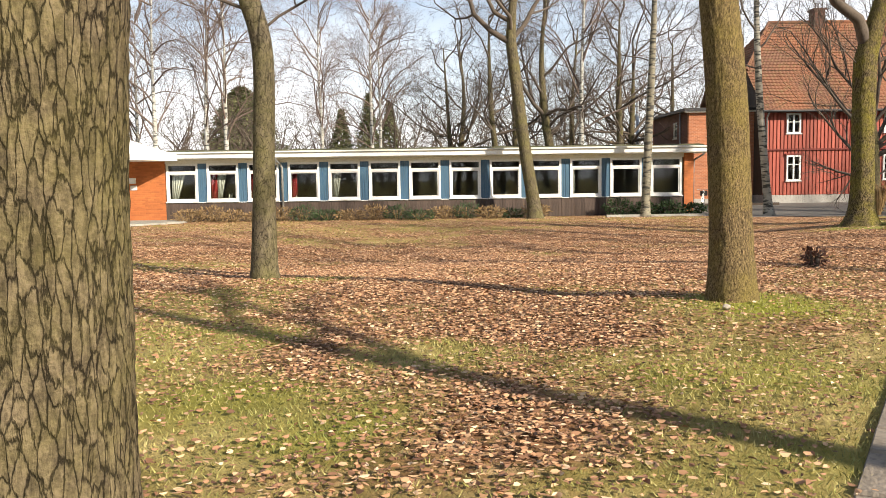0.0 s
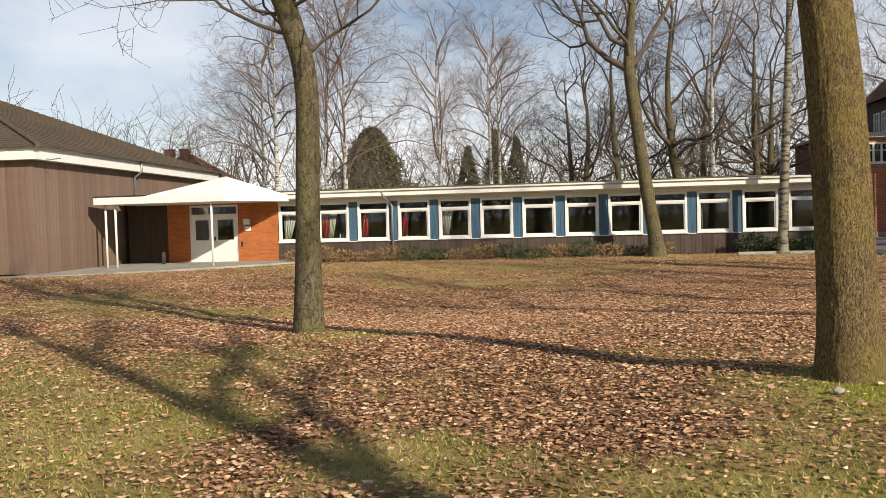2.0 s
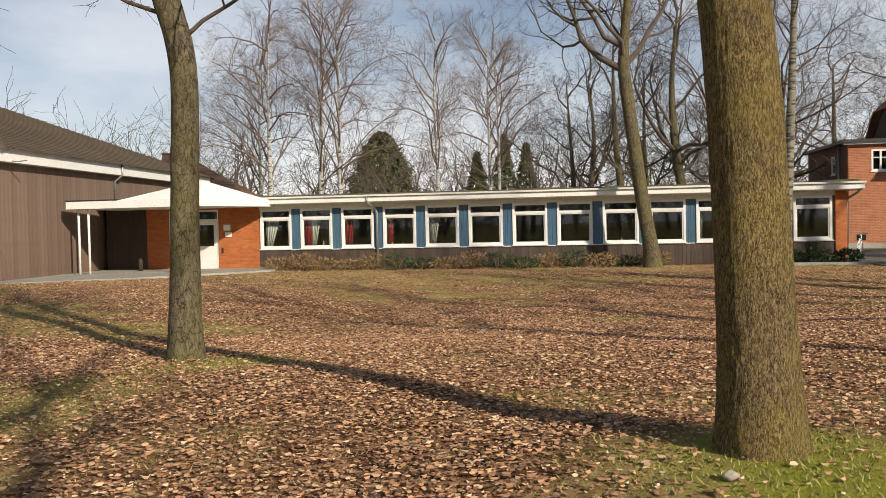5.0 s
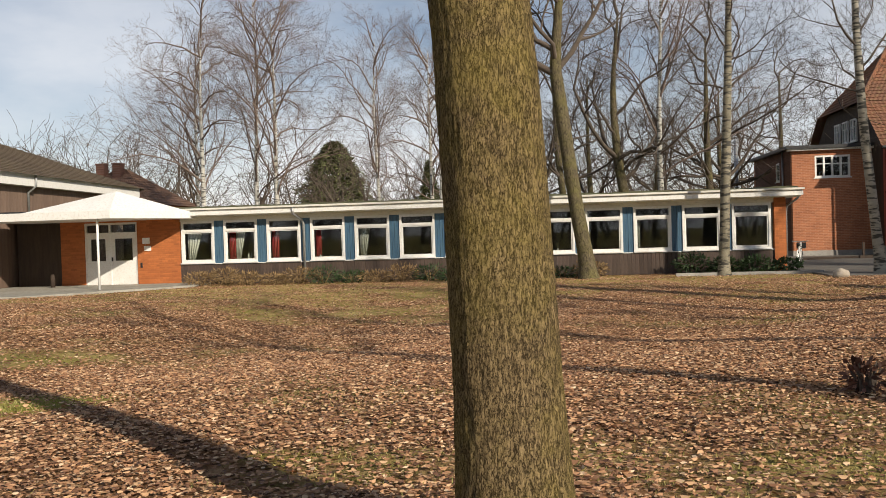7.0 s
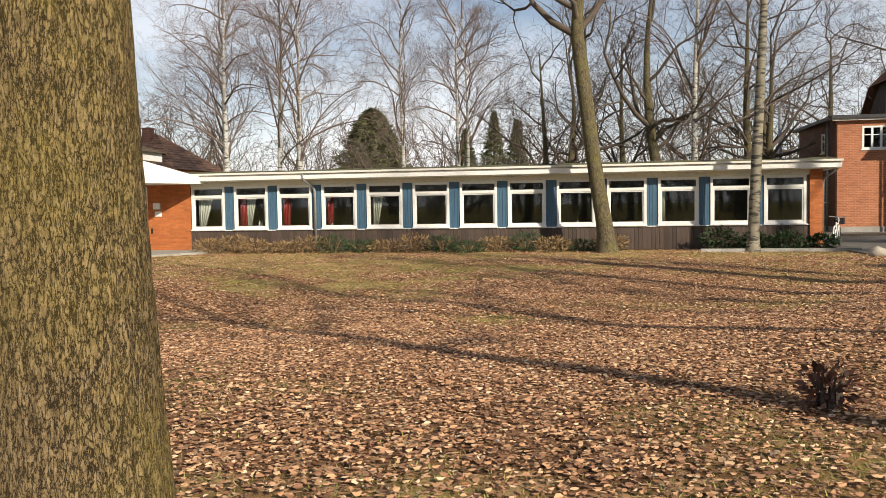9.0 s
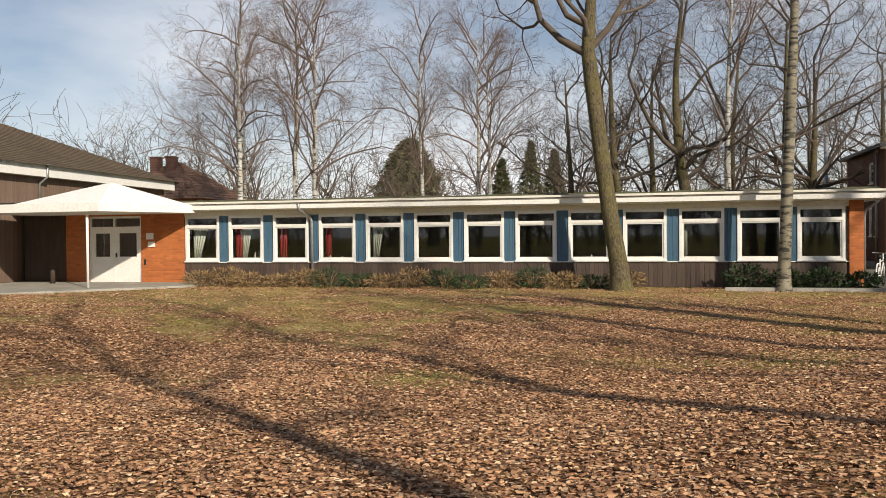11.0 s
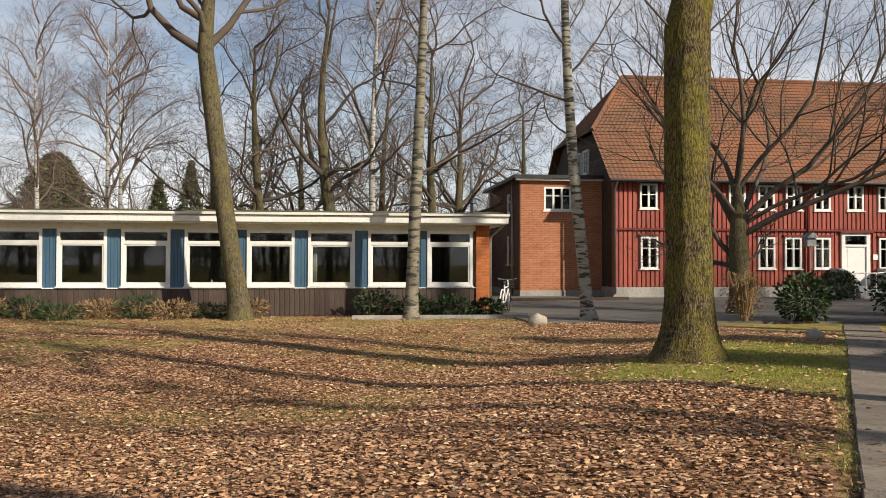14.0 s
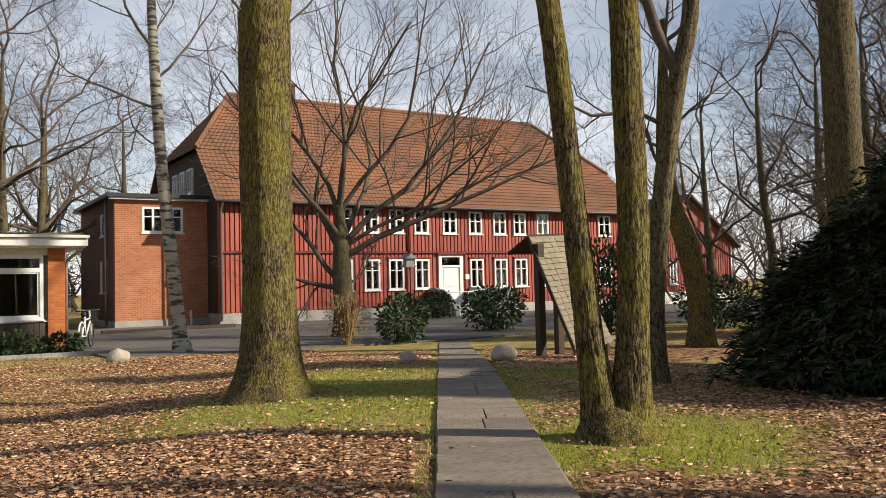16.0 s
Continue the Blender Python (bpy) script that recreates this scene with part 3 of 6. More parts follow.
part("lintel_beam", g, FASCIA, school, "pale beam above the windows")
part("sill_beam", Geo().box(-22.4, 0.1, -0.03, 0.16, 0.79, 0.82), WHITE, school)
part("end_pillar", Geo().box(0.1, 0.5, -0.06, 0.3, 0, 2.66), ORANGE, school, "orange brick pillar at the end of the wing")
roof = part("roof", Geo().box(-30.2, 0.92, -0.5, 9.5, 2.66, 2.90), FASCIA, school, "flat roof with a pale weathered fascia")
g = Geo()
g.box(-22.2, 0.97, -0.58, -0.50, 2.70, 2.88)
part("fascia_board", g, WHITE, roof, "white fascia board")
g = Geo()
g.box(-22.2, 1.0, -0.66, -0.46, 2.90, 2.97)
g.box(0.9, 1.0, -0.46, 9.5, 2.90, 2.97)
part("gutter", g, FASCIA, roof, "pale box gutter along the roof edge")
g = Geo()
rng = random.Random(4)
N = 120
for i in range(N + 1):
    x = -29.6 + i * 30.5 / N
    for y, z in ((-0.42, 2.93), (-0.1, 3.04), (4.5, 3.16), (9.4, 3.05)):
        g.v.append((x, y, z + rng.uniform(-0.012, 0.03)))
g.f = [(a * 4 + k, a * 4 + 4 + k, a * 4 + 5 + k, a * 4 + 1 + k) for a in range(N) for k in range(3)]
part("roof_covering", g, ROOFMOSS, roof, "mossy gravel covering", smooth=True)
for i in range(14):
    x = X1 + i * PITCH - 0.39 if i else X1 - 0.04
    w = 0.39 if i else 0.04
    if i == 13:
        x, w = 0.0, 0.1
    if 0 < i < 13:
        g = Geo()
        for k in range(4):
            g.box(x + 0.004 + k * 0.0965, x + 0.093 + k * 0.0965, 0.03 + 0.012 * (k % 2), 0.15, Z0, Z1)
        part("blue_panel", g, BLUE, school, "ribbed blue panel between two windows")


def school_window(i):
    x = X1 + i * PITCH
    win = part("window", Geo().wall(x, x + WW, Z0, Z1, 0.0, 0.12, [(x + 0.085, x + WW - 0.085, Z0 + 0.10, Z1 - 0.43), (x + 0.085, x + WW - 0.085, Z1 - 0.33, Z1 - 0.09)]), WHITE, school, "white-framed window with a narrow top light")
    part("casement_frame", Geo().wall(x + 0.085, x + WW - 0.085, Z0 + 0.10, Z1 - 0.43, 0.03, 0.085, [(x + 0.135, x + WW - 0.135, Z0 + 0.15, Z1 - 0.475)]), WHITE, win)
    p = part("pane", Geo().box(x + 0.135, x + WW - 0.135, 0.055, 0.06, Z0 + 0.15, Z1 - 0.475), GLASS, win)
    q = part("top_pane", Geo().box(x + 0.085, x + WW - 0.085, 0.055, 0.06, Z1 - 0.33, Z1 - 0.09), GLASS, win)
    p.visible_shadow = q.visible_shadow = False
    part("sill", Geo().box(x - 0.02, x + WW + 0.02, -0.07, 0.02, Z0 - 0.005, Z0 + 0.035), WHITE, win)


for i in range(13):
    school_window(i)


def curtain(x0, x1, z0, z1, mat, label, tie=0.0):
    """A pleated curtain just inside the glass; tie: how far its foot is drawn to one side."""
    g = Geo()
    n = 24
    for k in range(n + 1):
        s = k / n
        for z in (z0, (z0 + z1) / 2, z1):
            h = (z - z0) / (z1 - z0)
            xx = x0 + (x1 - x0) * (s * (1 - abs(tie) * (1 - h)) + (max(tie, 0) * (1 - h)))
            g.v.append((xx, 0.36 + 0.03 * math.sin(s * 9 * math.pi), z))
    g.f = [(a * 3 + k, a * 3 + 3 + k, a * 3 + 4 + k, a * 3 + 1 + k) for a in range(n) for k in range(2)]
    ob = solo("curtain", g, mat, label, "curtain", at=(x0, 0.36, z0), smooth=True)
    m = ob.modifiers.new("thickness", "SOLIDIFY")
    m.thickness = 0.006


for i, a, b, mat, label, tie in ((0, 0.14, 0.75, PALECLOTH, "pale curtain gathered beside a classroom window", -0.6), (1, 0.10, 0.36, REDCLOTH, "red curtain hanging beside a classroom window", 0), (1, 0.38, 0.78, PALECLOTH, "pale curtain gathered beside a classroom window", -0.6),
                                 (2, 0.10, 0.38, REDCLOTH, "red curtain hanging beside a classroom window", 0), (3, 0.12, 0.34, REDCLOTH, "red curtain hanging beside a classroom window", 0), (4, 0.14, 0.55, PALECLOTH, "pale curtain gathered beside a classroom window", -0.5), (10, 0.12, 0.25, PALECLOTH, "pale curtain hanging beside a classroom window", 0)):
    x = X1 + i * PITCH
    curtain(x + a, x + b, 0.9, 2.12, mat, label, tie)

# things on the inner sills: paper cut-outs and pots, too small to name closely
def sill_object(x, h, w, mat):
    g = Geo()
    g.tube([(x, 0.33, 0.85), (x, 0.33, 0.85 + h * 0.3), (x + 0.02, 0.33, 0.85 + h * 0.75), (x + 0.02, 0.33, 0.85 + h)], [w, w * 1.25, w * 0.7, w * 0.2], 10)
    solo("window_ornament", g, mat, "small pale ornament on a classroom window sill", "ornament", at=(x, 0.33, 0.85), smooth=True)


solo("window_sill", Geo().box(-22.3, 0.1, 0.3, 0.46, 0.80, 0.85), WHITE, "long white inner window sill of the classrooms", "window sill", "structure")
for i, a, h, w in ((0, 0.35, 0.14, 0.10), (1, 0.86, 0.32, 0.035), (1, 0.98, 0.36, 0.04), (3, 0.28, 0.2, 0.05), (3, 0.72, 0.18, 0.04), (8, 0.7, 0.2, 0.04)):
    sill_object(X1 + i * PITCH + a, h, w, PALECLOTH)

pipe = Geo()
pipe.tube([(-17.62, -0.60, 2.90), (-17.60, -0.58, 2.66), (-17.40, -0.12, 2.42), (-17.34, -0.07, 2.25), (-17.34, -0.07, 0.05)], [0.05] * 5, 10)
solo("downpipe", pipe, METAL, "grey zinc downpipe running down the school front", "downpipe", at=(-17.34, -0.07, 0), smooth=True)
pipe = Geo()
pipe.tube([(0.86, -0.44, 2.68), (0.80, -0.36, 2.58), (0.58, 0.1, 2.36), (0.56, 0.14, 2.2), (0.56, 0.14, 0.05)], [0.04] * 5, 10)
solo("downpipe", pipe, METAL, "grey zinc downpipe at the corner of the school", "downpipe", at=(0.56, 0.14, 0), smooth=True)

# ---- entrance ----
ent = thing("school_entrance", (-25.3, 0, 0), "orange brick school entrance with white double door and canopy", "entrance")
DX0, DX1 = -26.44, -24.2
# open recess here: a dark panel stands in for its shade
part("recess_shade_panel", Geo().box(-29.3, -27.45, -0.02, 0.3, 0, 2.6), DARKWOOD, ent, "dark panel standing for the shade in the open recess")
g = Geo().wall(-27.45, -22.40, 0, 2.66, 0.0, 0.3, [(DX0, DX1, 0.05, 2.54)])
part("brick_wall", g, ORANGE, ent, "smooth orange brick wall")
door = part("door_frame", Geo().wall(DX0, DX1, 0.05, 2.54, 0.05, 0.17, [(DX0 + 0.08, -25.42, 0.06, 2.05), (-25.34, DX1 - 0.08, 0.06, 2.05), (DX0 + 0.08, -25.42, 2.15, 2.46), (-25.34, DX1 - 0.08, 2.15, 2.46)]), WHITE, ent, "white door frame with two top lights")
for a, b in ((DX0 + 0.08, -25.42), (-25.34, DX1 - 0.08)):
    leaf = part("door_leaf", Geo().wall(a, b, 0.06, 2.05, 0.07, 0.12, [(a + 0.16, b - 0.16, 1.02, 1.90)]), WHITE, door, "white door leaf with a glazed upper half")
    part("door_pane", Geo().box(a + 0.16, b - 0.16, 0.09, 0.096, 1.02, 1.90), GLASS, door).visible_shadow = False
    part("fanlight", Geo().box(a, b, 0.09, 0.096, 2.15, 2.46), GLASS, door).visible_shadow = False
part("door_handle", Geo().box(-25.30, -25.27, 0.0, 0.07, 1.0, 1.16), DARKMETAL, door)
plan = [(-28.7, -3.75), (-23.2, -3.85), (-21.7, -0.62), (-21.7, 0.0), (-28.7, 0.0)]
can = part("canopy", Geo().prism([(x, y, 2.60) for x, y in plan], (0, 0, 0.28)), WHITE, ent, "flat white entrance canopy with a folded peak")
top = (-23.6, -2.6, 3.62)
foot = [(-26.6, -3.74, 2.88), (-23.2, -3.82, 2.88), (-21.75, -0.62, 2.88), (-24.6, -0.1, 2.88)]
g = Geo()
g.v = foot + [top]
g.f = [(0, 1, 4), (1, 2, 4), (2, 3, 4), (3, 0, 4), (3, 2, 1, 0)]
part("canopy_peak", g, WHITE, can, "white folded peak on the canopy")
part("canopy_edge", Geo().box(-28.75, -26.6, -3.7, -0.2, 2.885, 2.94), DARKMETAL, can)
for x, y in ((-28.4, -3.4), (-27.95, -3.45), (-23.85, -3.55)):
    part("post", Geo().tube([(x, y, 0.04), (x, y, 2.6)], [0.045] * 2, 10), WHITE, ent, "slim white canopy post", smooth=True)
part("notice_box", Geo().box(-23.95, -23.66, -0.06, 0.0, 1.66, 1.90), WHITE, ent, "white notice box on the brick")
part("notice_board", Geo().box(-23.90, -23.62, -0.03, 0.0, 1.38, 1.58), WHITE, ent, "white notice plate on the brick")
part("letter_slot", Geo().box(-24.08, -24.0, -0.02, 0.0, 0.72, 0.92), DARKMETAL, ent)
solo("bollard", Geo().tube([(-27.1, -1.2, 0.04), (-27.1, -1.2, 0.5), (-27.1, -1.2, 0.58)], [0.09, 0.085, 0.05], 12), DARKWOOD, "short dark bollard beside the entrance door", "bollard", at=(-27.1, -1.2, 0.05), smooth=True)

# ---- hall ----
hall = thing("assembly_hall", (-29.0, -7.1, 0), "large brown timber-clad hall with a white fascia and tiled hip roof", "building")
HX0, HX1, HY0, HY1 = -50, -29.0, -7.1, 11.5
boards_of(hall, "wall_board", HALLBOARD, Geo().box(-0.1, 0, 0, 0.236, 0.08, 4.2), [(HX1, HY0 + i * 0.24, 0) for i in range(int((HY1 - HY0) / 0.24))])
boards_of(hall, "wall_board", HALLBOARD, Geo().box(-0.236, 0, 0, 0.1, 0.08, 4.2), [(HX1 - 0.1 - i * 0.24, HY0, 0) for i in range(int((HX1 - HX0) / 0.24))])
part("core_wall", Geo().box(HX0, HX1 - 0.1, HY0 + 0.1, HY1, 0, 4.2), DARKWOOD, hall)
part("fascia", Geo().box(HX0 - 0.35, HX1 + 0.35, HY0 - 0.35, HY1 + 0.35, 4.2, 4.68), WHITE, hall, "broad white fascia below the roof")


def tiled_slope(g, p, q, r, s, rows, cols):
    """A roof slope p-q (eaves) to s-r (top) with stepped courses of wavy tiles."""
    p, q, r, s = (Vector(v) for v in (p, q, r, s))
    nrm = (q - p).cross(s - p).normalized()
    k, w = len(g.v), cols * 4 + 1
    for j in range(rows * 2):
        t = (j // 2 + (j % 2) * 0.999) / rows
        for i in range(w):
            u = i / (w - 1)
            pt = p.lerp(q, u).lerp(s.lerp(r, u), t)
            lift = 0.012 * math.cos(2 * math.pi * i / 4) + (0.035 if j % 2 == 0 else 0.0)
            g.v.append(tuple(pt + nrm * lift))
    g.f += [(k + j * w + i, k + j * w + i + 1, k + (j + 1) * w + i + 1, k + (j + 1) * w + i) for j in range(rows * 2 - 1) for i in range(w - 1)]


HA = (-39.2, 3.2, 9.0)
HB = (-40.2, 3.2, 9.0)
g = Geo()
e = 0.55
c = [(HX1 + e, HY0 - e, 4.62), (HX1 + e, HY1 + e, 4.62), (HX0 - e, HY1 + e, 4.62), (HX0 - e, HY0 - e, 4.62)]
tiled_slope(g, c[0], c[1], HA, HA, 40, 60)
tiled_slope(g, c[3], c[0], HA, HB, 40, 60)
part("roof_tiles", g, HALLTILE, hall, "dark brown roof tiles in courses")
g = Geo()
g.prism([c[1], c[2], HB, HA], (0, 0, -0.05))
g.prism([c[2], c[3], HB], (0, 0, -0.05))
part("roof_back", g, HALLTILE, hall)
g = Geo()
for a, b in ((c[0], HA), (c[3], HB)):
    va, vb = Vector(a), Vector(b)
    for i in range(30):
        m, mm = va.lerp(vb, i / 30), va.lerp(vb, (i + 1.08) / 30)
        g.tube([m + Vector((0, 0, 0.05)), mm + Vector((0, 0, 0.07))], [0.10, 0.085], 6)
part("ridge_tiles", g, HALLTILE, hall)
g = Geo()
g.tube([(HX1 + 0.42, 1.2, 4.7), (HX1 + 0.40, 1.2, 4.2), (HX1 + 0.06, 1.2, 3.95), (HX1 + 0.06, 1.2, 3.0)], [0.05] * 4, 8)
part("downpipe", g, METAL, hall, "grey downpipe", smooth=True)
g = Geo()
g.tube([(HX1 + 0.05, HY0 + 0.25, 4.28), (HX1 + 0.55, HY0 + 0.3, 4.22), (HX1 + 0.9, HY0 + 0.3, 4.25)], [0.02] * 3, 6)
part("bracket", g, METAL, hall)

hall.rotation_euler = (0, 0, radians(4.2))

# ---- cottage roof behind the hall ----
cot = thing("distant_cottage", (-38, 23, 0), "distant house with a brown tiled pyramid roof and two chimneys", "house")
part("wall", Geo().box(-41.6, -34.4, 21.5, 28.5, 0, 4.3), ANNEXBRICK, cot)
g = Geo()
a = [(-42.0, 21.1, 4.25), (-34.0, 21.1, 4.25), (-34.0, 28.9, 4.25), (-42.0, 28.9, 4.25)]
for i in range(4):
    tiled_slope(g, a[i], a[(i + 1) % 4], (-37.7, 25, 7.0), (-38.3, 25, 7.0), 14, 24)
part("roof", g, COTTAGETILE, cot)
for x in (-39.4, -38.2):
    part("chimney", Geo().box(x, x + 0.6, 24.0, 24.6, 5.6, 7.25).box(x - 0.05, x + 0.65, 23.95, 24.65, 7.25, 7.35), DARKSHADEBRICK, cot, "brick chimney")

# ---- annex ----
annex = thing("brick_annex", (6, 14, 0), "two-storey flat-roofed brick annex beside the red house", "building")
AX0, AX1, AY0, AY1, AT = 4.4, 8.4, 13.6, 21.5, 5.5
for nm, x0, x1, z0, z1 in (("front_wall", AX0, AX1, 0.3, 4.02), ("pier", AX0, 5.52, 4.02, AT), ("pier", 7.24, AX1, 4.02, AT), ("lintel", 5.52, 7.24, 5.14, AT)):
    part(nm, Geo().box(x0, x1, AY0, AY0 + 0.3, z0, z1), ANNEXBRICK, annex, "weathered orange-red brick front" if nm == "front_wall" else "")
holes = [(15.2, 15.75, 1.5, 2.9), (16.3, 16.85, 1.5, 2.9), (16.0, 16.8, 4.0, 5.0)]
# west side's shade is put into the brick colour, darker than the front
part("side_wall", Geo().wall(AY0 + 0.3, AY1, 0.3, AT, AX0, AX0 + 0.3, holes, "y"), DARKSHADEBRICK, annex)
part("back_wall", Geo().box(AX0, AX1, AY1, AY1 + 0.3, 0, AT), ANNEXBRICK, annex)
part("plinth", Geo().box(AX0 - 0.03, AX1, AY0 - 0.04, AY1, 0.0, 0.30), PLINTH, annex, "grey concrete plinth")
part("roof", Geo().box(AX0 - 0.35, AX1 + 0.3, AY0 - 0.35, AY1 + 0.4, AT, AT + 0.16), DARKMETAL, annex, "dark flat roof edge")
part("soffit", Geo().box(AX0 - 0.25, AX1, AY0 - 0.25, AY0, AT - 0.09, AT), FASCIA, annex)


def casement(parent, x0, x1, z0, z1, y, cols, bar=0.30, f=0.09, side="x"):
    """A white casement window, cols lights wide, with a cross bar, in a wall facing the lawn (or facing west, side y)."""
    w = (x1 - x0 - f) / cols
    hs = []
    zb = z1 - f - (z1 - z0) * bar
    for i in range(cols):
        a, b = x0 + f + i * w, x0 + (i + 1) * w
        hs += [(a, b, z0 + f, zb - 0.02), (a, b, zb + 0.02, z1 - f)]
    win = part("window", Geo().wall(x0, x1, z0, z1, y - 0.05, y + 0.07, hs, side), WHITE, parent, "white casement window")
    pb = (x0 + f, x1 - f, y + 0.01, y + 0.016) if side == "x" else (y + 0.01, y + 0.016, x0 + f, x1 - f)
    part("pane", Geo().box(*pb, z0 + f, z1 - f), GLASS, win).visible_shadow = False
    sb = (x0 - 0.06, x1 + 0.06, y - 0.10, y + 0.02) if side == "x" else (y - 0.10, y + 0.02, x0 - 0.06, x1 + 0.06)
    part("sill", Geo().box(*sb, z0 - 0.05, z0), WHITE, win)


casement(annex, 5.52, 7.24, 4.02, 5.14, AY0 + 0.06, 4)
for a, b, c0, d in holes:
    casement(annex, a, b, c0, d, AX0 + 0.06, 1, side="y")
solo("downpipe", Geo().tube([(4.3, 15.0, 5.5), (4.3, 15.0, 0.1)], [0.05] * 2, 8), METAL, "grey downpipe on the annex side wall", "downpipe", at=(4.3, 15, 0), smooth=True)
solo("flue_pipe", Geo().tube([(3.5, 22.5, 0), (3.5, 22.5, 7.0)], [0.11] * 2, 10), METAL, "tall thin metal flue pipe behind the annex", "flue pipe", at=(3.5, 22.5, 0), smooth=True)

# ---- red house ----
house = thing("red_house", (20, 12, 0), "large two-storey red timber house with a tiled half-hipped roof", "house")
RX0, RX1, RY0, RY1, REZ = 8.3, 32.4, 11.87, 23.5, 5.30
UP = [(9.5, 10.32), (13.72, 14.52), (15.13, 15.93), (16.47, 17.27), (17.87, 18.67), (19.5, 20.32), (21.06, 21.86), (22.57, 23.37), (23.87, 24.67), (25.41, 26.21), (29.79, 30.7)]
LOW = [(9.53, 10.35), (13.72, 14.52), (15.12, 15.94), (16.42, 17.24), (17.85, 18.67), (21.08, 21.9), (22.58, 23.4), (23.88, 24.7), (25.42, 26.2), (29.79, 30.7)]
DOOR = (19.2, 20.62, 0.55, 3.0)
holes = [(a, b, 4.02, 5.17) for a, b in UP] + [(a, b, 1.32, 2.77) for a, b in LOW] + [DOOR]
part("front_wall", Geo().wall(RX0, RX1, 0.5, REZ + 0.1, RY0 + 0.03, RY0 + 0.3, holes), REDBOARD, house, "red-painted timber front")


def boards(g, x0, x1, z0, z1, y, pitch, width, depth, holes):
    n = int((x1 - x0) / pitch)
    for i in range(n):
        x = x0 + (i + 0.5) * (x1 - x0) / n
        z = z0
        for h in sorted((h for h in holes if h[0] - 0.07 < x < h[1] + 0.07), key=lambda h: h[2]) + [(0, 0, z1, z1)]:
            top = min(h[2] - 0.04, z1) if h[2] < z1 else z1
            if top > z + 0.05:
                g.box(x - width / 2, x + width / 2, y - depth, y + 0.02, z, top)
            z = max(z, h[3] + 0.04)
    return g


tagged(part("lower_cladding", boards(Geo(), RX0, RX1, 0.52, 3.05, RY0, 0.21, 0.15, 0.035, holes), REDBOARD, house, "red vertical board cladding below"), kind="stuff")
tagged(part("upper_cladding", boards(Geo(), RX0, RX1, 3.16, REZ, RY0 - 0.03, 0.21, 0.15, 0.035, holes), REDBOARD, house, "red vertical board cladding above"), kind="stuff")
part("belt_rail", Geo().box(RX0 - 0.04, RX1 + 0.04, RY0 - 0.13, RY0 + 0.03, 3.06, 3.15), REDTRIM, house, "dark red rail between the storeys")
g = Geo().box(RX0, RX0 + 0.3, RY0 + 0.3, RY1, 0.5, REZ + 0.1)
g.prism([(RX0, RY0, REZ + 0.1), (RX0, RY1, REZ + 0.1), (RX0, 20.5, 7.9), (RX0, 14.85, 7.9)], (0.3, 0, 0))
# gable turned from the sun: its shade is in the dark colour
part("west_gable", g, DARKWOOD, house, "timber gable end, its shade put in as dark colour")
g = Geo().box(RX1 - 0.3, RX1, RY0 + 0.3, RY1, 0.5, REZ + 0.1)
g.prism([(RX1 - 0.3, RY0, REZ + 0.1), (RX1 - 0.3, RY1, REZ + 0.1), (RX1 - 0.3, 20.5, 7.9), (RX1 - 0.3, 14.85, 7.9)], (0.3, 0, 0))
part("east_gable", g, REDBOARD, house)
part("back_wall", Geo().box(RX0, RX1, RY1, RY1 + 0.3, 0.5, REZ + 0.1), REDBOARD, house)
part("plinth", Geo().box(RX0 - 0.05, RX1 + 0.05, RY0 - 0.08, RY1 + 0.3, 0.0, 0.50), PLINTH, house, "pale concrete plinth")
part("upper_floor", Geo().box(RX0 + 0.3, RX1 - 0.3, RY0 + 0.3, RY1, 3.0, 3.12), LINO, house)
for a, b in UP:
    casement(house, a, b, 4.02, 5.17, RY0 - 0.03, 2, 0.36, 0.085)
for a, b in LOW:
    casement(house, a, b, 1.32, 2.77, RY0 - 0.03, 2, 0.30, 0.085)
    part("window_head", Geo().box(a - 0.08, b + 0.08, RY0 - 0.12, RY0 + 0.02, 2.80, 2.88), REDTRIM, house)
for i in range(3):
    y = 15.6 + i * 1.3
    casement(house, y, y + 0.85, 6.0, 7.2, RX0 - 0.05, 2, 0.3, 0.08, "y")
d = part("front_door", Geo().wall(19.2, 20.62, 0.55, 3.0, RY0 - 0.08, RY0 + 0.1, [(19.38, 20.44, 0.56, 2.36), (19.38, 20.44, 2.46, 2.86)]), WHITE, house, "tall white front door with a top light")
part("door_leaf", Geo().box(19.38, 20.44, RY0 - 0.02, RY0 + 0.05, 0.56, 2.36).box(19.5, 20.32, RY0 - 0.04, RY0 - 0.02, 0.7, 1.3).box(19.5, 20.32, RY0 - 0.04, RY0 - 0.02, 1.42, 2.24), WHITE, d)
part("fanlight", Geo().box(19.38, 20.44, RY0, RY0 + 0.01, 2.46, 2.86), GLASS, d)
part("door_hood", Geo().box(19.1, 20.72, RY0 - 0.2, RY0, 3.0, 3.06), REDTRIM, d)
part("nameplate", Geo().box(20.78, 21.0, RY0 - 0.07, RY0 - 0.03, 1.75, 2.0), WHITE, house, "small white plate beside the door")
# roof: eaves, half hips, ridge
EY, RZ, RYM, HZ = 11.35, 11.25, 17.7, 7.85
hy = EY + (HZ - REZ) / (RZ - REZ) * (RYM - EY)
hb = 2 * RYM - hy
VX0, VX1, TX0, TX1 = 7.95, 32.75, 10.7, 29.85
roof = part("roof_underside", Geo().prism([(VX0, EY + 0.06, REZ - 0.06), (VX1, EY + 0.06, REZ - 0.06), (TX1, RYM, RZ - 0.1), (TX0, RYM, RZ - 0.1)], (0, 0, -0.06)), DARKWOOD, house)
g = Geo()
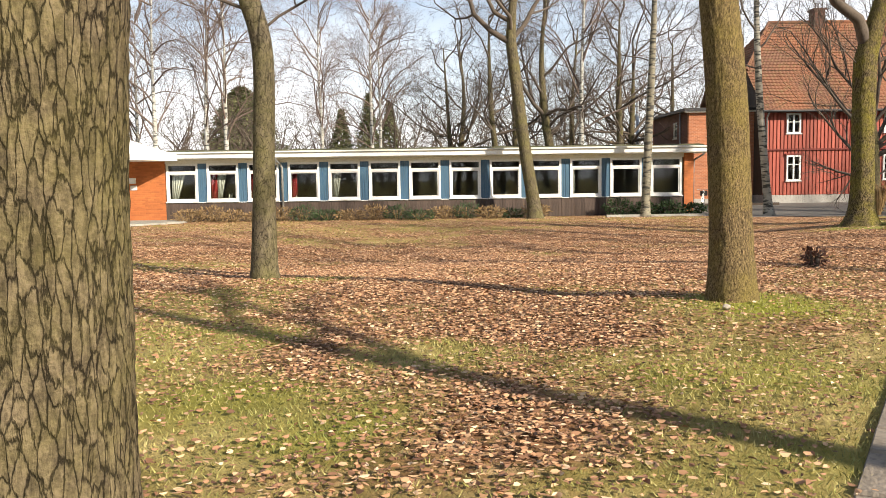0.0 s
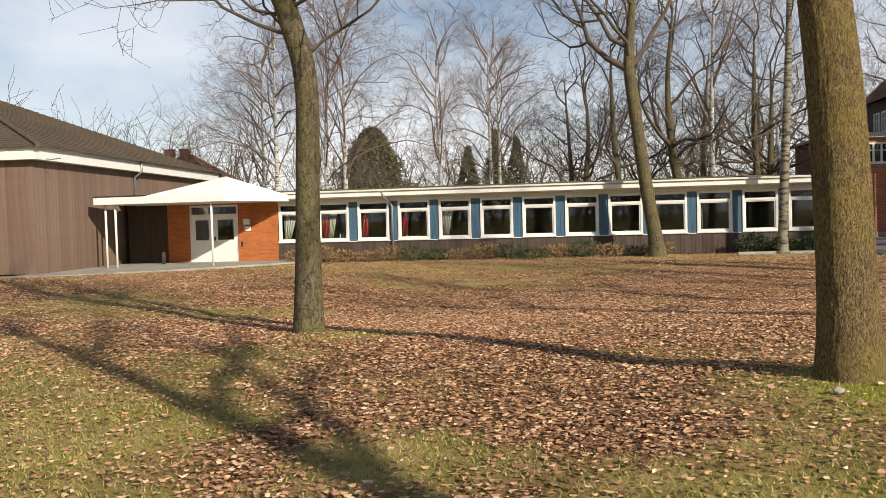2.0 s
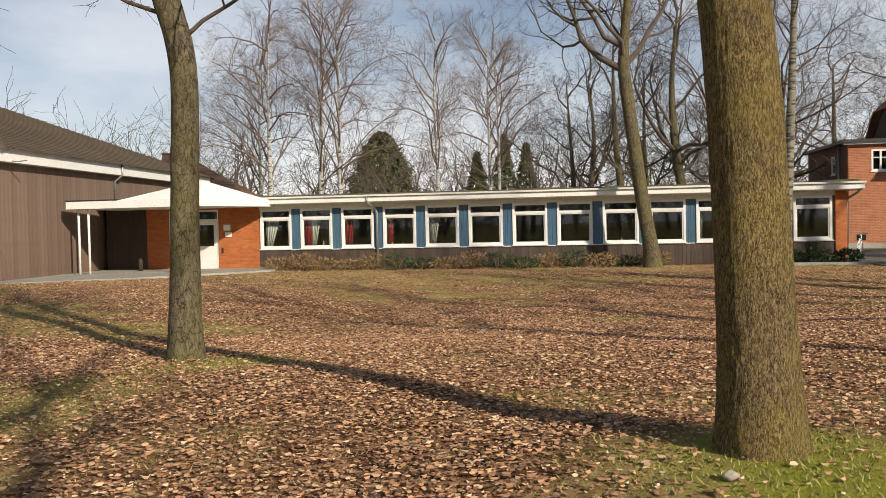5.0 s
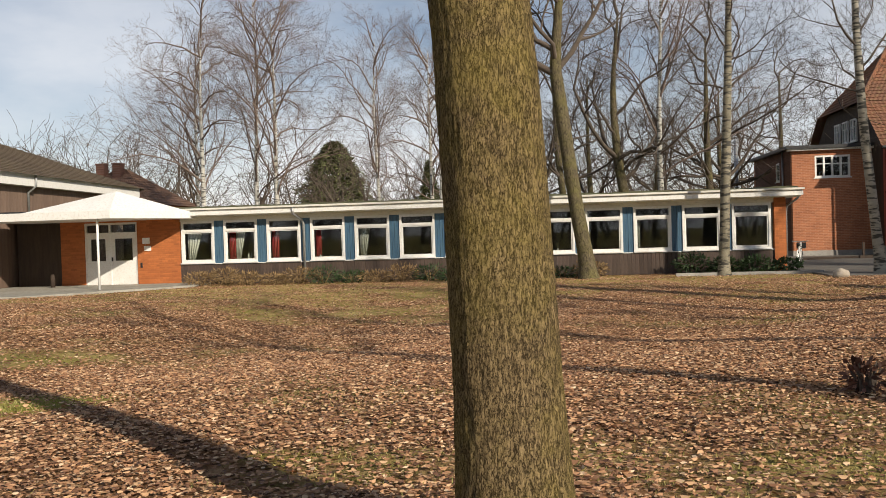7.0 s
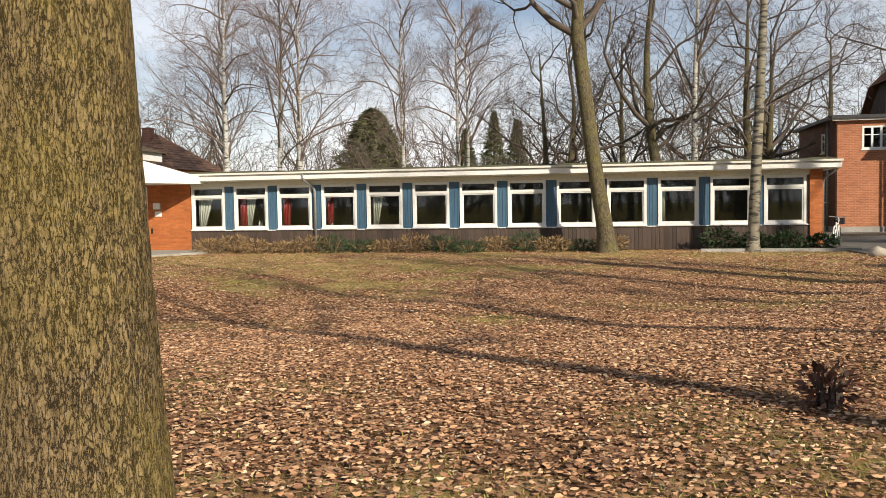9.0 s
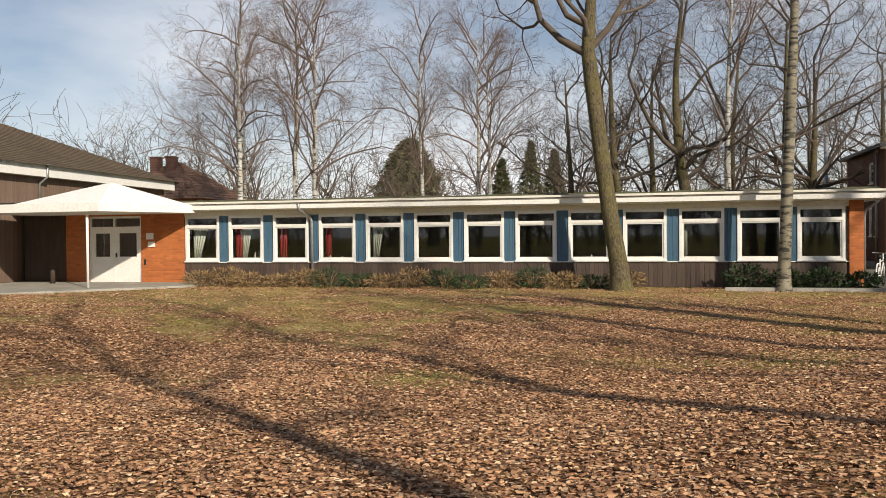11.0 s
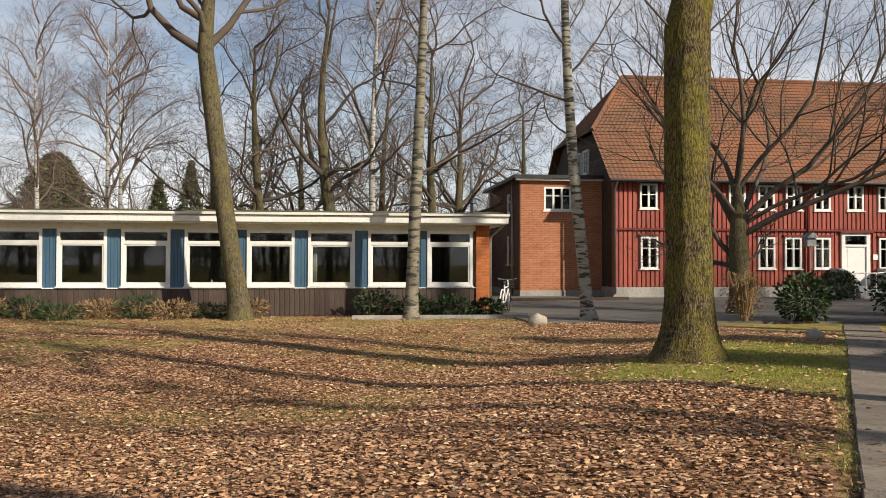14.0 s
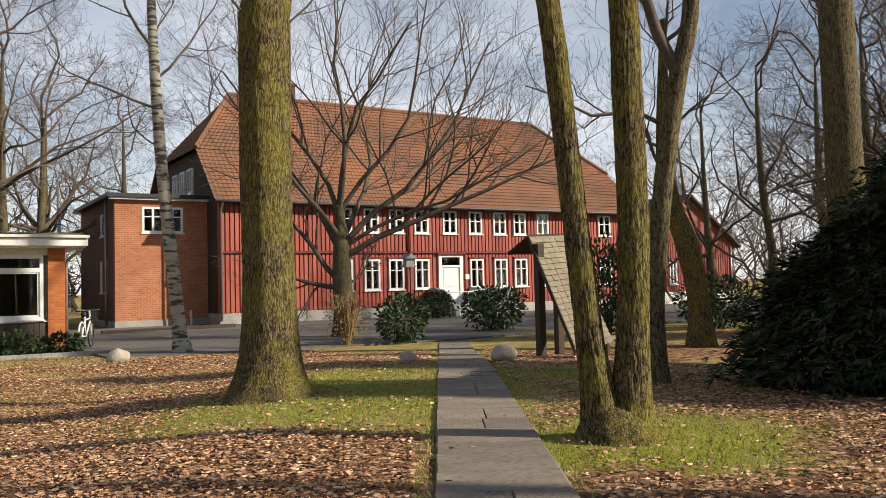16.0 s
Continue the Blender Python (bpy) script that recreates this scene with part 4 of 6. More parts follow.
tiled_slope(g, (VX0, EY, REZ), (VX1, EY, REZ), (VX1, hy, HZ), (VX0, hy, HZ), 13, 113)
tiled_slope(g, (VX0, hy, HZ), (VX1, hy, HZ), (TX1, RYM, RZ), (TX0, RYM, RZ), 17, 113)
tiled_slope(g, (VX0, hb, HZ), (VX0, hy, HZ), (TX0, RYM, RZ), (TX0, RYM, RZ), 17, 30)
tiled_slope(g, (VX1, hy, HZ), (VX1, hb, HZ), (TX1, RYM, RZ), (TX1, RYM, RZ), 17, 30)
part("roof_tiles", g, TILE, house, "weathered red clay pantiles with lichen")
g = Geo()
g.prism([(VX0, 2 * RYM - EY, REZ), (VX1, 2 * RYM - EY, REZ), (VX1, hb, HZ), (TX1, RYM, RZ), (TX0, RYM, RZ), (VX0, hb, HZ)], (0, 0, -0.05))
part("roof_back", g, TILE, house)
g = Geo()
for a, b in (((TX0, RYM, RZ), (TX1, RYM, RZ)), ((VX0, hy, HZ), (TX0, RYM, RZ)), ((VX1, hy, HZ), (TX1, RYM, RZ))):
    va, vb = Vector(a), Vector(b)
    n = int((vb - va).length / 0.35)
    for i in range(n):
        g.tube([va.lerp(vb, i / n) + Vector((0, 0, 0.06)), va.lerp(vb, (i + 1.1) / n) + Vector((0, 0, 0.08))], [0.12, 0.10], 6)
part("ridge_tiles", g, TILE, house)
part("gutter", Geo().tube([(VX0, EY - 0.07, REZ - 0.04), (VX1, EY - 0.07, REZ - 0.04)], [0.07] * 2, 8), DARKMETAL, house, "dark half-round gutter")
for x in (RX0 + 0.02, 17.5):
    part("downpipe", Geo().tube([(x, EY, REZ - 0.08), (x, RY0 - 0.15, 4.9), (x, RY0 - 0.15, 0.2)], [0.05] * 3, 8), METAL if x < 9 else REDTRIM, house, smooth=True)
part("chimney", Geo().box(13.4, 14.1, 17.3, 18.1, 10.6, 12.0).box(13.33, 14.17, 17.23, 18.17, 12.0, 12.12), DARKSHADEBRICK, house, "brick chimney on the ridge")
# front steps with grey side walls and rail
steps = thing("entrance_steps", (20, 11, 0), "grey front steps with curved side walls and white rails", "steps")
for i in range(3):
    part("step", Geo().box(18.9, 20.9, 11.74 - 1.9 + i * 0.34, 11.78, i * 0.18, (i + 1) * 0.18), GREYPAINT, steps)
for x in (18.6, 20.95):
    g = Geo()
    prof = [(11.78, 0.03), (11.78, 1.35), (11.2, 1.35), (10.6, 1.22), (10.1, 0.95), (9.6, 0.55), (9.4, 0.03)]
    g.prism([(x, y, z) for y, z in prof], (0.22, 0, 0))
    part("side_wall", g, GREYPAINT, steps, "curved grey side wall")
part("wall_panel", Geo().box(21.2, 22.9, 10.6, 10.8, 0.03, 1.25).box(21.15, 22.95, 10.57, 10.83, 1.25, 1.32), GREYPAINT, steps)
for x in (18.5, 19.0, 19.5):
    part("rail_post", Geo().tube([(x, 9.7, 0.03), (x, 9.7, 1.15)], [0.025] * 2, 8), WHITE, steps)
part("handrail", Geo().tube([(18.45, 9.7, 1.15), (19.6, 9.7, 1.15), (21.0, 9.75, 1.3), (23.0, 10.4, 1.3)], [0.028] * 4, 8), WHITE, steps)

# red outbuilding past the house
wing = thing("red_outbuilding", (37, 12, 0), "red timber outbuilding with a white base and dark gable roof", "building")
wh = [(35.4, 36.0, 1.2, 2.62), (37.6, 38.3, 3.9, 5.0)]
g = Geo().wall(33.2, 41.0, 0.75, 3.7, 11.9, 12.2, [wh[0]])
g.prism([(33.2, 11.9, 3.7), (41.0, 11.9, 3.7), (37.1, 11.9, 6.4)], (0, 0.3, 0))
g.box(33.2, 33.5, 12.2, 22, 0.75, 3.7).box(40.7, 41.0, 12.2, 22, 0.75, 3.7).box(33.2, 41, 22, 22.3, 0.75, 3.7)
part("wall", g, REDBOARD, wing)
tagged(part("cladding", boards(Geo(), 33.2, 41.0, 0.77, 3.7, 11.9, 0.21, 0.15, 0.03, [wh[0]]), REDBOARD, wing), kind="stuff")
part("base_wall", Geo().box(33.15, 41.05, 11.85, 22.3, 0, 0.75), WHITE, wing, "white rendered base")
casement(wing, 35.4, 36.0, 1.2, 2.62, 11.88, 2, 0.3, 0.08)
for s in (-1, 1):
    ex = 37.1 + s * 4.4
    g = Geo()
    g.prism([(ex, 11.5, 3.4), (37.1, 11.5, 6.5), (37.1, 22.6, 6.5), (ex, 22.6, 3.4)], (0, 0, 0.14))
    part("roof_slope", g, HALLTILE, wing)
solo("downpipe", Geo().tube([(40.85, 11.8, 3.5), (40.85, 11.8, 0.1)], [0.05] * 2, 8), METAL, "grey downpipe on the outbuilding corner", "downpipe", at=(40.85, 11.8, 0), smooth=True)


# ---- trees ----
def smooth_line(pts, n):
    """Catmull-Rom through (x, y, z, r) rows."""
    p = [Vector(q) for q in pts]
    p = [p[0] * 2 - p[1]] + p + [p[-1] * 2 - p[-2]]
    out = []
    segs = len(p) - 3
    for k in range(n + 1):
        s = k / n * segs
        i = min(int(s), segs - 1)
        t = s - i
        a, b, c, d = p[i:i + 4]
        out.append(0.5 * ((2 * b) + (c - a) * t + (2 * a - 5 * b + 4 * c - d) * t * t + (3 * b - a - 3 * c + d) * t ** 3))
    return out


def trunk_geo(pts, sides, rings, flare=0.35, relief=0.0, seed=0, furrow=9.0):
    """A trunk along (x, y, z, r) rows, with a root flare and, near to, furrowed bark in the mesh."""
    g = Geo()
    line = smooth_line(pts, rings)
    for i, q in enumerate(line):
        h = q.z - line[0].z
        for s in range(sides):
            a = 2 * math.pi * s / sides
            ca, sa = math.cos(a), math.sin(a)
            r = q.w
            if flare:
                lobe = 0.5 + 0.5 * noise.noise((ca * 1.6, sa * 1.6, seed * 3.3))
                r *= 1 + flare * math.exp(-h / 0.22) * (0.55 + 0.9 * lobe) + 0.10 * math.exp(-h / 0.8)
            r *= 1 + 0.05 * noise.noise((ca * 1.3, sa * 1.3, h * 0.8 + seed))
            if relief:
                v = noise.noise((ca * furrow * 0.55 + seed, sa * furrow * 0.55, h * 4.5))
                w = noise.noise((ca * furrow, sa * furrow + seed, h * 9.0))
                r += relief * (1 - 2.6 * abs(v)) * 0.7 + relief * 0.55 * w
            g.v.append((q.x + r * ca, q.y + r * sa, q.z))
    for i in range(rings):
        for s in range(sides):
            a, b = i * sides + s, i * sides + (s + 1) % sides
            g.f.append((a, b, b + sides, a + sides))
    g.f.append(tuple(range(rings * sides, rings * sides + sides)))
    return g


def grow(g, p, d, length, r, level, rng, droop=0.0, up=0.18, wander=0.22, kids=(5, 5, 4), spread=0.8, rmin=0.004):
    """A limb with its boughs and twigs, bending as it goes."""
    n = 6 if level > 0 else 3
    pts, rad, dirs = [p.copy()], [r], [d.copy()]
    for i in range(n):
        d = (d + Vector((rng.gauss(0, wander), rng.gauss(0, wander), rng.gauss(0, wander) + up - droop * (i / n)))).normalized()
        p = p + d * (length / n)
        pts.append(p.copy())
        dirs.append(d.copy())
        rad.append(max(rmin * 0.7, r * (1 - 0.75 * (i + 1) / n)))
    g.tube(pts, rad, 6 if r > 0.05 else (4 if r > 0.015 else 3), cap=False)
    if level == 0:
        return
    k = kids[min(len(kids) - 1, len(kids) - level)]
    for j in range(k):
        s = 0.25 + 0.75 * (j + rng.random()) / k
        i = min(n - 1, int(s * n))
        q = pts[i].lerp(pts[i + 1], s * n - i)
        side = dirs[i].orthogonal().normalized()
        side.rotate(Matrix.Rotation(rng.uniform(0, 2 * math.pi), 3, dirs[i]))
        nd = (dirs[i] * rng.uniform(0.45, 0.9) + side * spread * rng.uniform(0.7, 1.3)).normalized()
        rr = max(rmin, rad[i] * rng.uniform(0.45, 0.65))
        grow(g, q, nd, length * rng.uniform(0.45, 0.68) * (1.15 - 0.45 * s), rr, level - 1, rng, droop, up, wander, kids, spread, rmin)


def tree(name, label, at, pts, bark, limbs, seed, sides=20, rings=40, relief=0.0, flare=0.35, twig=TWIG, furrow=9.0, group="", **kw):
    """A bare tree: trunk rows (x, y, z, r) from its base; limbs (height share or point, heading, rise, length, radius, levels)."""
    rng = random.Random(seed)
    t = thing(name, at, label, "tree", group)
    o = Vector(at)
    rows = [(o.x + a, o.y + b, o.z + c, r) for a, b, c, r in pts]
    rows = [(rows[0][0], rows[0][1], rows[0][2] - 0.15, rows[0][3])] + rows
    part("trunk", trunk_geo(rows, sides, rings, flare, relief, seed, furrow), bark, t, smooth=True)
    line = smooth_line(rows, 60)
    g = Geo()
    for s, head, rise, length, r, lev in limbs:
        q = min(line, key=lambda w: abs(w.z - o.z - s * (rows[-1][2] - o.z)))
        d = Vector((math.sin(radians(head)), math.cos(radians(head)), rise)).normalized()
        grow(g, Vector((q.x, q.y, q.z)), d, length, r, lev, rng, **kw)
    part("crown", g, twig, t, "bare branches and twigs", smooth=True)
    return t


def crown_limbs(rng, n, lo, hi, length, r, lev, rise=(0.5, 1.4)):
    return [(lo + (hi - lo) * (i + rng.random() * 0.8) / n, rng.uniform(0, 360), rng.uniform(*rise), length * rng.uniform(0.7, 1.15), r * rng.uniform(0.7, 1.1), lev) for i in range(n)]


R = random.Random(11)
gz = ground_z
# close trees on the lawn
tree("park_tree", "thick furrowed brown tree trunk with lichen beside the path", (-12.32, -34.08, gz(-12.32, -34.08)),
     [(-0.04, 0, 0, 0.36), (0.02, 0, 1.2, 0.335), (0.09, 0, 3.0, 0.32), (-0.15, 0, 6, 0.30), (-0.1, 0, 9.0, 0.24), (0, 0, 12, 0.12)], OAK,
     crown_limbs(R, 9, 0.5, 1.0, 4.5, 0.09, 3), 1, 150, 300, 0.010, flare=0.2, furrow=15)
tree("park_tree", "slender tree with a crooked trunk bare of leaves", (-13.36, -24.6, gz(-13.36, -24.6)),
     [(0, 0, 0, 0.175), (0.04, 0, 1.65, 0.155), (0.07, 0, 3.2, 0.15), (-0.10, 0, 4.0, 0.155), (-0.30, 0, 4.6, 0.15), (-0.42, 0, 5.2, 0.14), (-0.5, 0, 7, 0.11), (-0.3, 0, 9.5, 0.05)], SMOOTH,
     [(0.37, 75, 1.0, 2.2, 0.03, 3), (0.40, 280, 0.5, 2.2, 0.022, 3), (0.44, 100, 0.6, 2.4, 0.022, 3), (0.47, 250, 0.5, 2.6, 0.025, 3), (0.52, 275, 0.3, 3.4, 0.05, 3), (0.50, 330, 0.4, 3.2, 0.05, 3), (0.5, 80, 0.5, 3.0, 0.04, 3), (0.40, 265, 0.12, 3.2, 0.035, 3), (0.43, 290, 0.1, 3.0, 0.03, 3), (0.47, 95, 0.15, 4.0, 0.04, 3), (0.44, 125, 0.12, 3.2, 0.03, 3), (0.5, 60, 0.2, 4.2, 0.04, 3)] + crown_limbs(R, 6, 0.62, 1.0, 3.0, 0.05, 3), 2, 28, 80, 0.004, kids=(7, 6, 5))
tree("park_tree", "furrowed tree trunk with green moss at its foot", (-7.95, -28.69, gz(-7.95, -28.69)),
     [(0, 0, 0, 0.215), (-0.03, 0, 0.8, 0.195), (-0.09, 0, 2.0, 0.19), (-0.20, 0, 3.2, 0.175), (-0.35, 0, 5.0, 0.16), (-0.4, 0, 8, 0.12), (-0.3, 0, 11, 0.05)], OAKFINE,
     crown_limbs(R, 8, 0.55, 1.0, 3.6, 0.06, 3), 3, 130, 300, 0.005, furrow=16, flare=0.22)
tree("park_tree", "leaning grey tree with forked limbs before the school", (-6.6, -1.65, 0.0),
     [(0, 0, 0, 0.31), (-0.12, 0, 1.0, 0.27), (-0.40, 0, 2.8, 0.25), (-0.66, 0, 4.8, 0.24), (-0.88, 0, 6.6, 0.23), (-0.95, 0, 7.6, 0.20), (-0.8, 0, 9.5, 0.14), (-0.5, 0, 12, 0.07)], SMOOTH,
     [(0.60, 265, 0.55, 6.0, 0.13, 3), (0.61, 85, 0.75, 5.5, 0.12, 3), (0.66, 300, 0.9, 5.0, 0.10, 3), (0.63, 180, 0.6, 4.5, 0.09, 3)] + crown_limbs(R, 6, 0.65, 1.0, 3.6, 0.07, 3), 4, 32, 80, 0.004, wander=0.26, kids=(7, 6, 5))
tree("park_tree", "stout mossy green tree trunk on a mossy mound", (0.48, -14.6, 0.32),
     [(0, 0, 0, 0.34), (0.02, 0, 0.7, 0.295), (0.0, 0, 2.2, 0.275), (0.0, 0, 3.9, 0.285), (0.05, 0, 4.5, 0.27), (0.45, 0, 6.0, 0.19), (0.9, 0.1, 8.0, 0.15), (1.0, 0.2, 11, 0.06)], MOSSY,
     [(0.41, 262, 2.6, 5.0, 0.17, 3), (0.37, 285, 0.5, 2.0, 0.02, 2), (0.36, 100, 0.4, 2.0, 0.02, 2)] + crown_limbs(R, 7, 0.5, 1.0, 3.6, 0.06, 3), 5, 90, 260, 0.012, furrow=12, flare=0.75)
tw = thing("park_tree", (1.50, -18.93, 0.32), "twin-stemmed tree with ridged bark growing beside the path", "tree")
rngt = random.Random(6)
cx, cy = math.cos(radians(-32.5)), math.sin(radians(-32.5))


def stem(rows, seed):
    return [(1.50 + a * cx, -18.93 + a * cy, 0.32 + c, r) for a, c, r in rows]


s1 = stem([(-0.06, -0.15, 0.15), (-0.05, 0.1, 0.13), (-0.13, 0.7, 0.098), (-0.22, 1.7, 0.092), (-0.30, 2.6, 0.088), (-0.36, 3.2, 0.085), (-0.5, 4.2, 0.075), (-0.7, 6, 0.06), (-0.8, 8.5, 0.03)], 1)
s2 = stem([(0.15, -0.15, 0.17), (0.16, 0.1, 0.145), (0.19, 0.7, 0.118), (0.22, 1.6, 0.112), (0.21, 2.6, 0.11), (0.19, 3.4, 0.105), (0.05, 5, 0.09), (0.2, 8.5, 0.04)], 2)
for rows, nm in ((s1, 11), (s2, 12)):
    part("stem", trunk_geo(rows, 72, 240, 0.6, 0.008, nm, 9), MOSSY, tw, "ridged stem with green algae" if nm == 11 else "", smooth=True)
part("root_collar", trunk_geo([(1.55, -18.96, 0.15, 0.27), (1.55, -18.96, 0.36, 0.25), (1.53, -18.95, 0.50, 0.17), (1.53, -18.95, 0.58, 0.06)], 60, 30, 0.35, 0.012, 13, 9), MOSSY, tw, "mossy joined foot of the two stems", smooth=True)
g = Geo()
for rows in (s1, s2):
    for a in range(5):
        q = Vector(rows[-1 - a % 3][:3])
        grow(g, q, Vector((rngt.uniform(-1, 1), rngt.uniform(-1, 1), 0.8)).normalized(), 2.6, 0.03, 3, rngt)
part("crown", g, TWIG, tw, "bare branches and twigs", smooth=True)
tree("park_tree", "dark forked tree leaning over the lawn", (4.40, -16.6, gz(4.4, -16.6)),
     [(0, 0, 0, 0.14), (0.03, 0, 1.0, 0.115), (0.16, -0.1, 2.4, 0.11), (0.32, -0.2, 3.5, 0.105), (0.5, -0.3, 4.5, 0.095), (0.5, -0.3, 6.5, 0.08), (0.6, -0.3, 9, 0.03)], OAK,
     [(0.40, 300, 2.6, 3.4, 0.085, 3), (0.5, 120, 0.6, 2.5, 0.04, 3)] + crown_limbs(R, 6, 0.5, 1.0, 2.6, 0.035, 3), 7, 48, 140, 0.008)
tree("park_tree", "short thick tree with a bent ivy-grown trunk", (11.3, -11.3, gz(11.3, -11.3)),
     [(0, 0, 0, 0.27), (-0.05, 0, 1.0, 0.22), (-0.25, 0.1, 2.2, 0.24), (-0.5, 0.3, 3.2, 0.2), (-0.6, 0.3, 4.5, 0.15), (-0.5, 0.3, 7, 0.06)], MOSSY,
     crown_limbs(R, 8, 0.45, 1.0, 3.2, 0.05, 3), 8, 40, 80, 0.01)
tree("park_tree", "tall dark trunk rising behind the yew", (13.4, -13.4, 0.03),
     [(0, 0, 0, 0.5), (0.0, 0, 2.0, 0.40), (-0.05, 0, 4.2, 0.36), (-0.1, 0, 7.2, 0.33), (-0.1, 0, 11, 0.22), (0, 0, 15, 0.08)], OAK,
     crown_limbs(R, 9, 0.4, 1.0, 4.2, 0.08, 3), 9, 40, 80, 0.01)
for x, y, sd, low in ((2.5, -27.7, 14, []), (7.6, -27.4, 15, []), (0.6, -30.7, 19, []), (-4.6, -37.3, 16, [(0.34, 44, 1.5, 5.0, 0.09, 3), (0.43, 40, 1.3, 5.5, 0.09, 3)]), (-8.4, -41.5, 17, [])):
    tree("park_tree", "tall bare tree on the far side of the path", (x, y, gz(x, y)), [(0, 0, 0, 0.24), (0.05, 0, 2, 0.18), (0.1, 0.1, 5, 0.145), (0.3, 0, 9, 0.09), (0.2, 0, 13, 0.06)], OAK,
         low + crown_limbs(R, 8, 0.4, 1.0, 4.4, 0.09, 2), sd, 24, 40, kids=(5, 4))
# birches on the lawn's far edge
tree("birch_tree", "slim white-barked birch before the school wing", (-1.97, -1.55, 0.0),
     [(0, 0, 0, 0.20), (0.02, 0, 0.8, 0.175), (0.12, 0, 3.4, 0.165), (0.20, 0, 5.2, 0.15), (0.32, 0, 8.4, 0.11), (0.4, 0, 12, 0.05)], DULLBIRCH,
     [(0.52, 300, 0.5, 2.6, 0.04, 3), (0.45, 80, 0.3, 2.4, 0.03, 3), (0.6, 100, 0.5, 2.8, 0.04, 3), (0.63, 230, 0.7, 2.8, 0.04, 3)] + crown_limbs(R, 7, 0.6, 1.0, 2.6, 0.035, 3), 10, 24, 60, twig=TWIG, kids=(6, 6, 4))
tree("birch_tree", "leaning white birch with dark patches at the forecourt", (2.68, -2.95, 0.02),
     [(0, 0, 0, 0.21), (-0.08, 0, 0.7, 0.165), (-0.28, 0, 2.7, 0.15), (-0.50, 0, 5.2, 0.135), (-0.66, 0, 8.8, 0.10), (-0.6, 0, 12.5, 0.04)], PATCHBIRCH,
     [(0.48, 265, 0.25, 3.2, 0.04, 3), (0.52, 70, 0.7, 3.2, 0.045, 3), (0.40, 280, 0.15, 2.6, 0.03, 3), (0.58, 250, 0.4, 3.4, 0.045, 3)] + crown_limbs(R, 7, 0.5, 1.0, 2.8, 0.035, 3), 12, 24, 60, twig=TWIG, kids=(6, 6, 4))
# spreading tree before the red house
tree("spreading_tree", "bare spreading tree with many limbs before the red house", (8.1, -0.6, 0.03),
     [(0, 0, 0, 0.34), (0, 0, 0.9, 0.29), (-0.05, 0, 1.8, 0.28), (-0.05, 0, 2.6, 0.25), (-0.05, 0, 3.3, 0.17), (-0.1, 0, 3.9, 0.12)], SMOOTH,
     [(0.38, 285, 0.15, 2.6, 0.083, 3), (0.40, 285, 0.9, 4.5, 0.091, 3), (0.62, 290, 1.8, 6.5, 0.099, 3), (0.58, 115, 0.75, 7.5, 0.108, 3), (0.68, 120, 1.2, 8.0, 0.099, 3), (0.7, 60, 1.3, 7.0, 0.091, 3), (0.75, 230, 1.6, 6.5, 0.083, 3), (0.66, 105, 0.55, 7.0, 0.075, 3), (0.9, 300, 2.6, 6.5, 0.083, 3), (0.95, 150, 2.0, 6.5, 0.083, 3), (1.0, 20, 3.5, 6.0, 0.083, 3), (0.95, 90, 1.6, 7.0, 0.075, 3), (0.36, 110, 0.3, 2.0, 0.049, 2)], 13, 28, 50, 0.004, wander=0.16, up=0.08, spread=0.6, kids=(8, 7, 5))
solo("bird_feeder", Geo().tube([(9.9, -1.4, 1.2), (9.9, -1.4, 2.05)], [0.012] * 2, 6).box(9.72, 10.08, -1.55, -1.25, 2.05, 2.1).box(9.76, 10.04, -1.5, -1.3, 2.1, 2.3).prism([(9.68, -1.58, 2.3), (10.12, -1.58, 2.3), (9.9, -1.58, 2.46)], (0, 0.36, 0)), GREYPAINT, "small grey bird feeder hanging in the spreading tree", "bird feeder", at=(9.9, -1.4, 1.2))

# bare trees behind the school
rb = random.Random(21)


def far_oak(seed, h, r, fork):
    """A broad bare tree: the trunk forks at a share of its height into long crooked limbs."""
    rng = random.Random(seed)
    pts = [(0, 0, 0, r), (0.05, 0.02, h * fork * 0.5, r * 0.8), (rng.uniform(-0.3, 0.3), 0.1, h * fork, r * 0.7), (rng.uniform(-0.6, 0.6), 0.2, h * (fork + 0.25), r * 0.42), (rng.uniform(-0.8, 0.8), 0.2, h * 0.85, r * 0.15)]
    lo = fork / 0.85
    limbs = [(lo * rng.uniform(0.8, 1.05), k * 60 + rng.uniform(-25, 25), rng.uniform(0.35, 1.1), h * rng.uniform(0.38, 0.52), r * rng.uniform(0.28, 0.42), 3) for k in range(6)]
    limbs += [(rng.uniform(lo, 1), rng.uniform(0, 360), rng.uniform(0.5, 1.3), h * rng.uniform(0.22, 0.36), r * 0.25, 3) for k in range(5)]
    return tree("bare_tree", "tall bare deciduous tree with dark crooked branches", (0, 0, 0), pts, SMOOTH, limbs, seed, 12, 16, 0, 0.2, TWIG, group="bare trees behind the school", up=0.06, wander=0.27, spread=0.85, kids=(6, 6, 4), rmin=0.006)


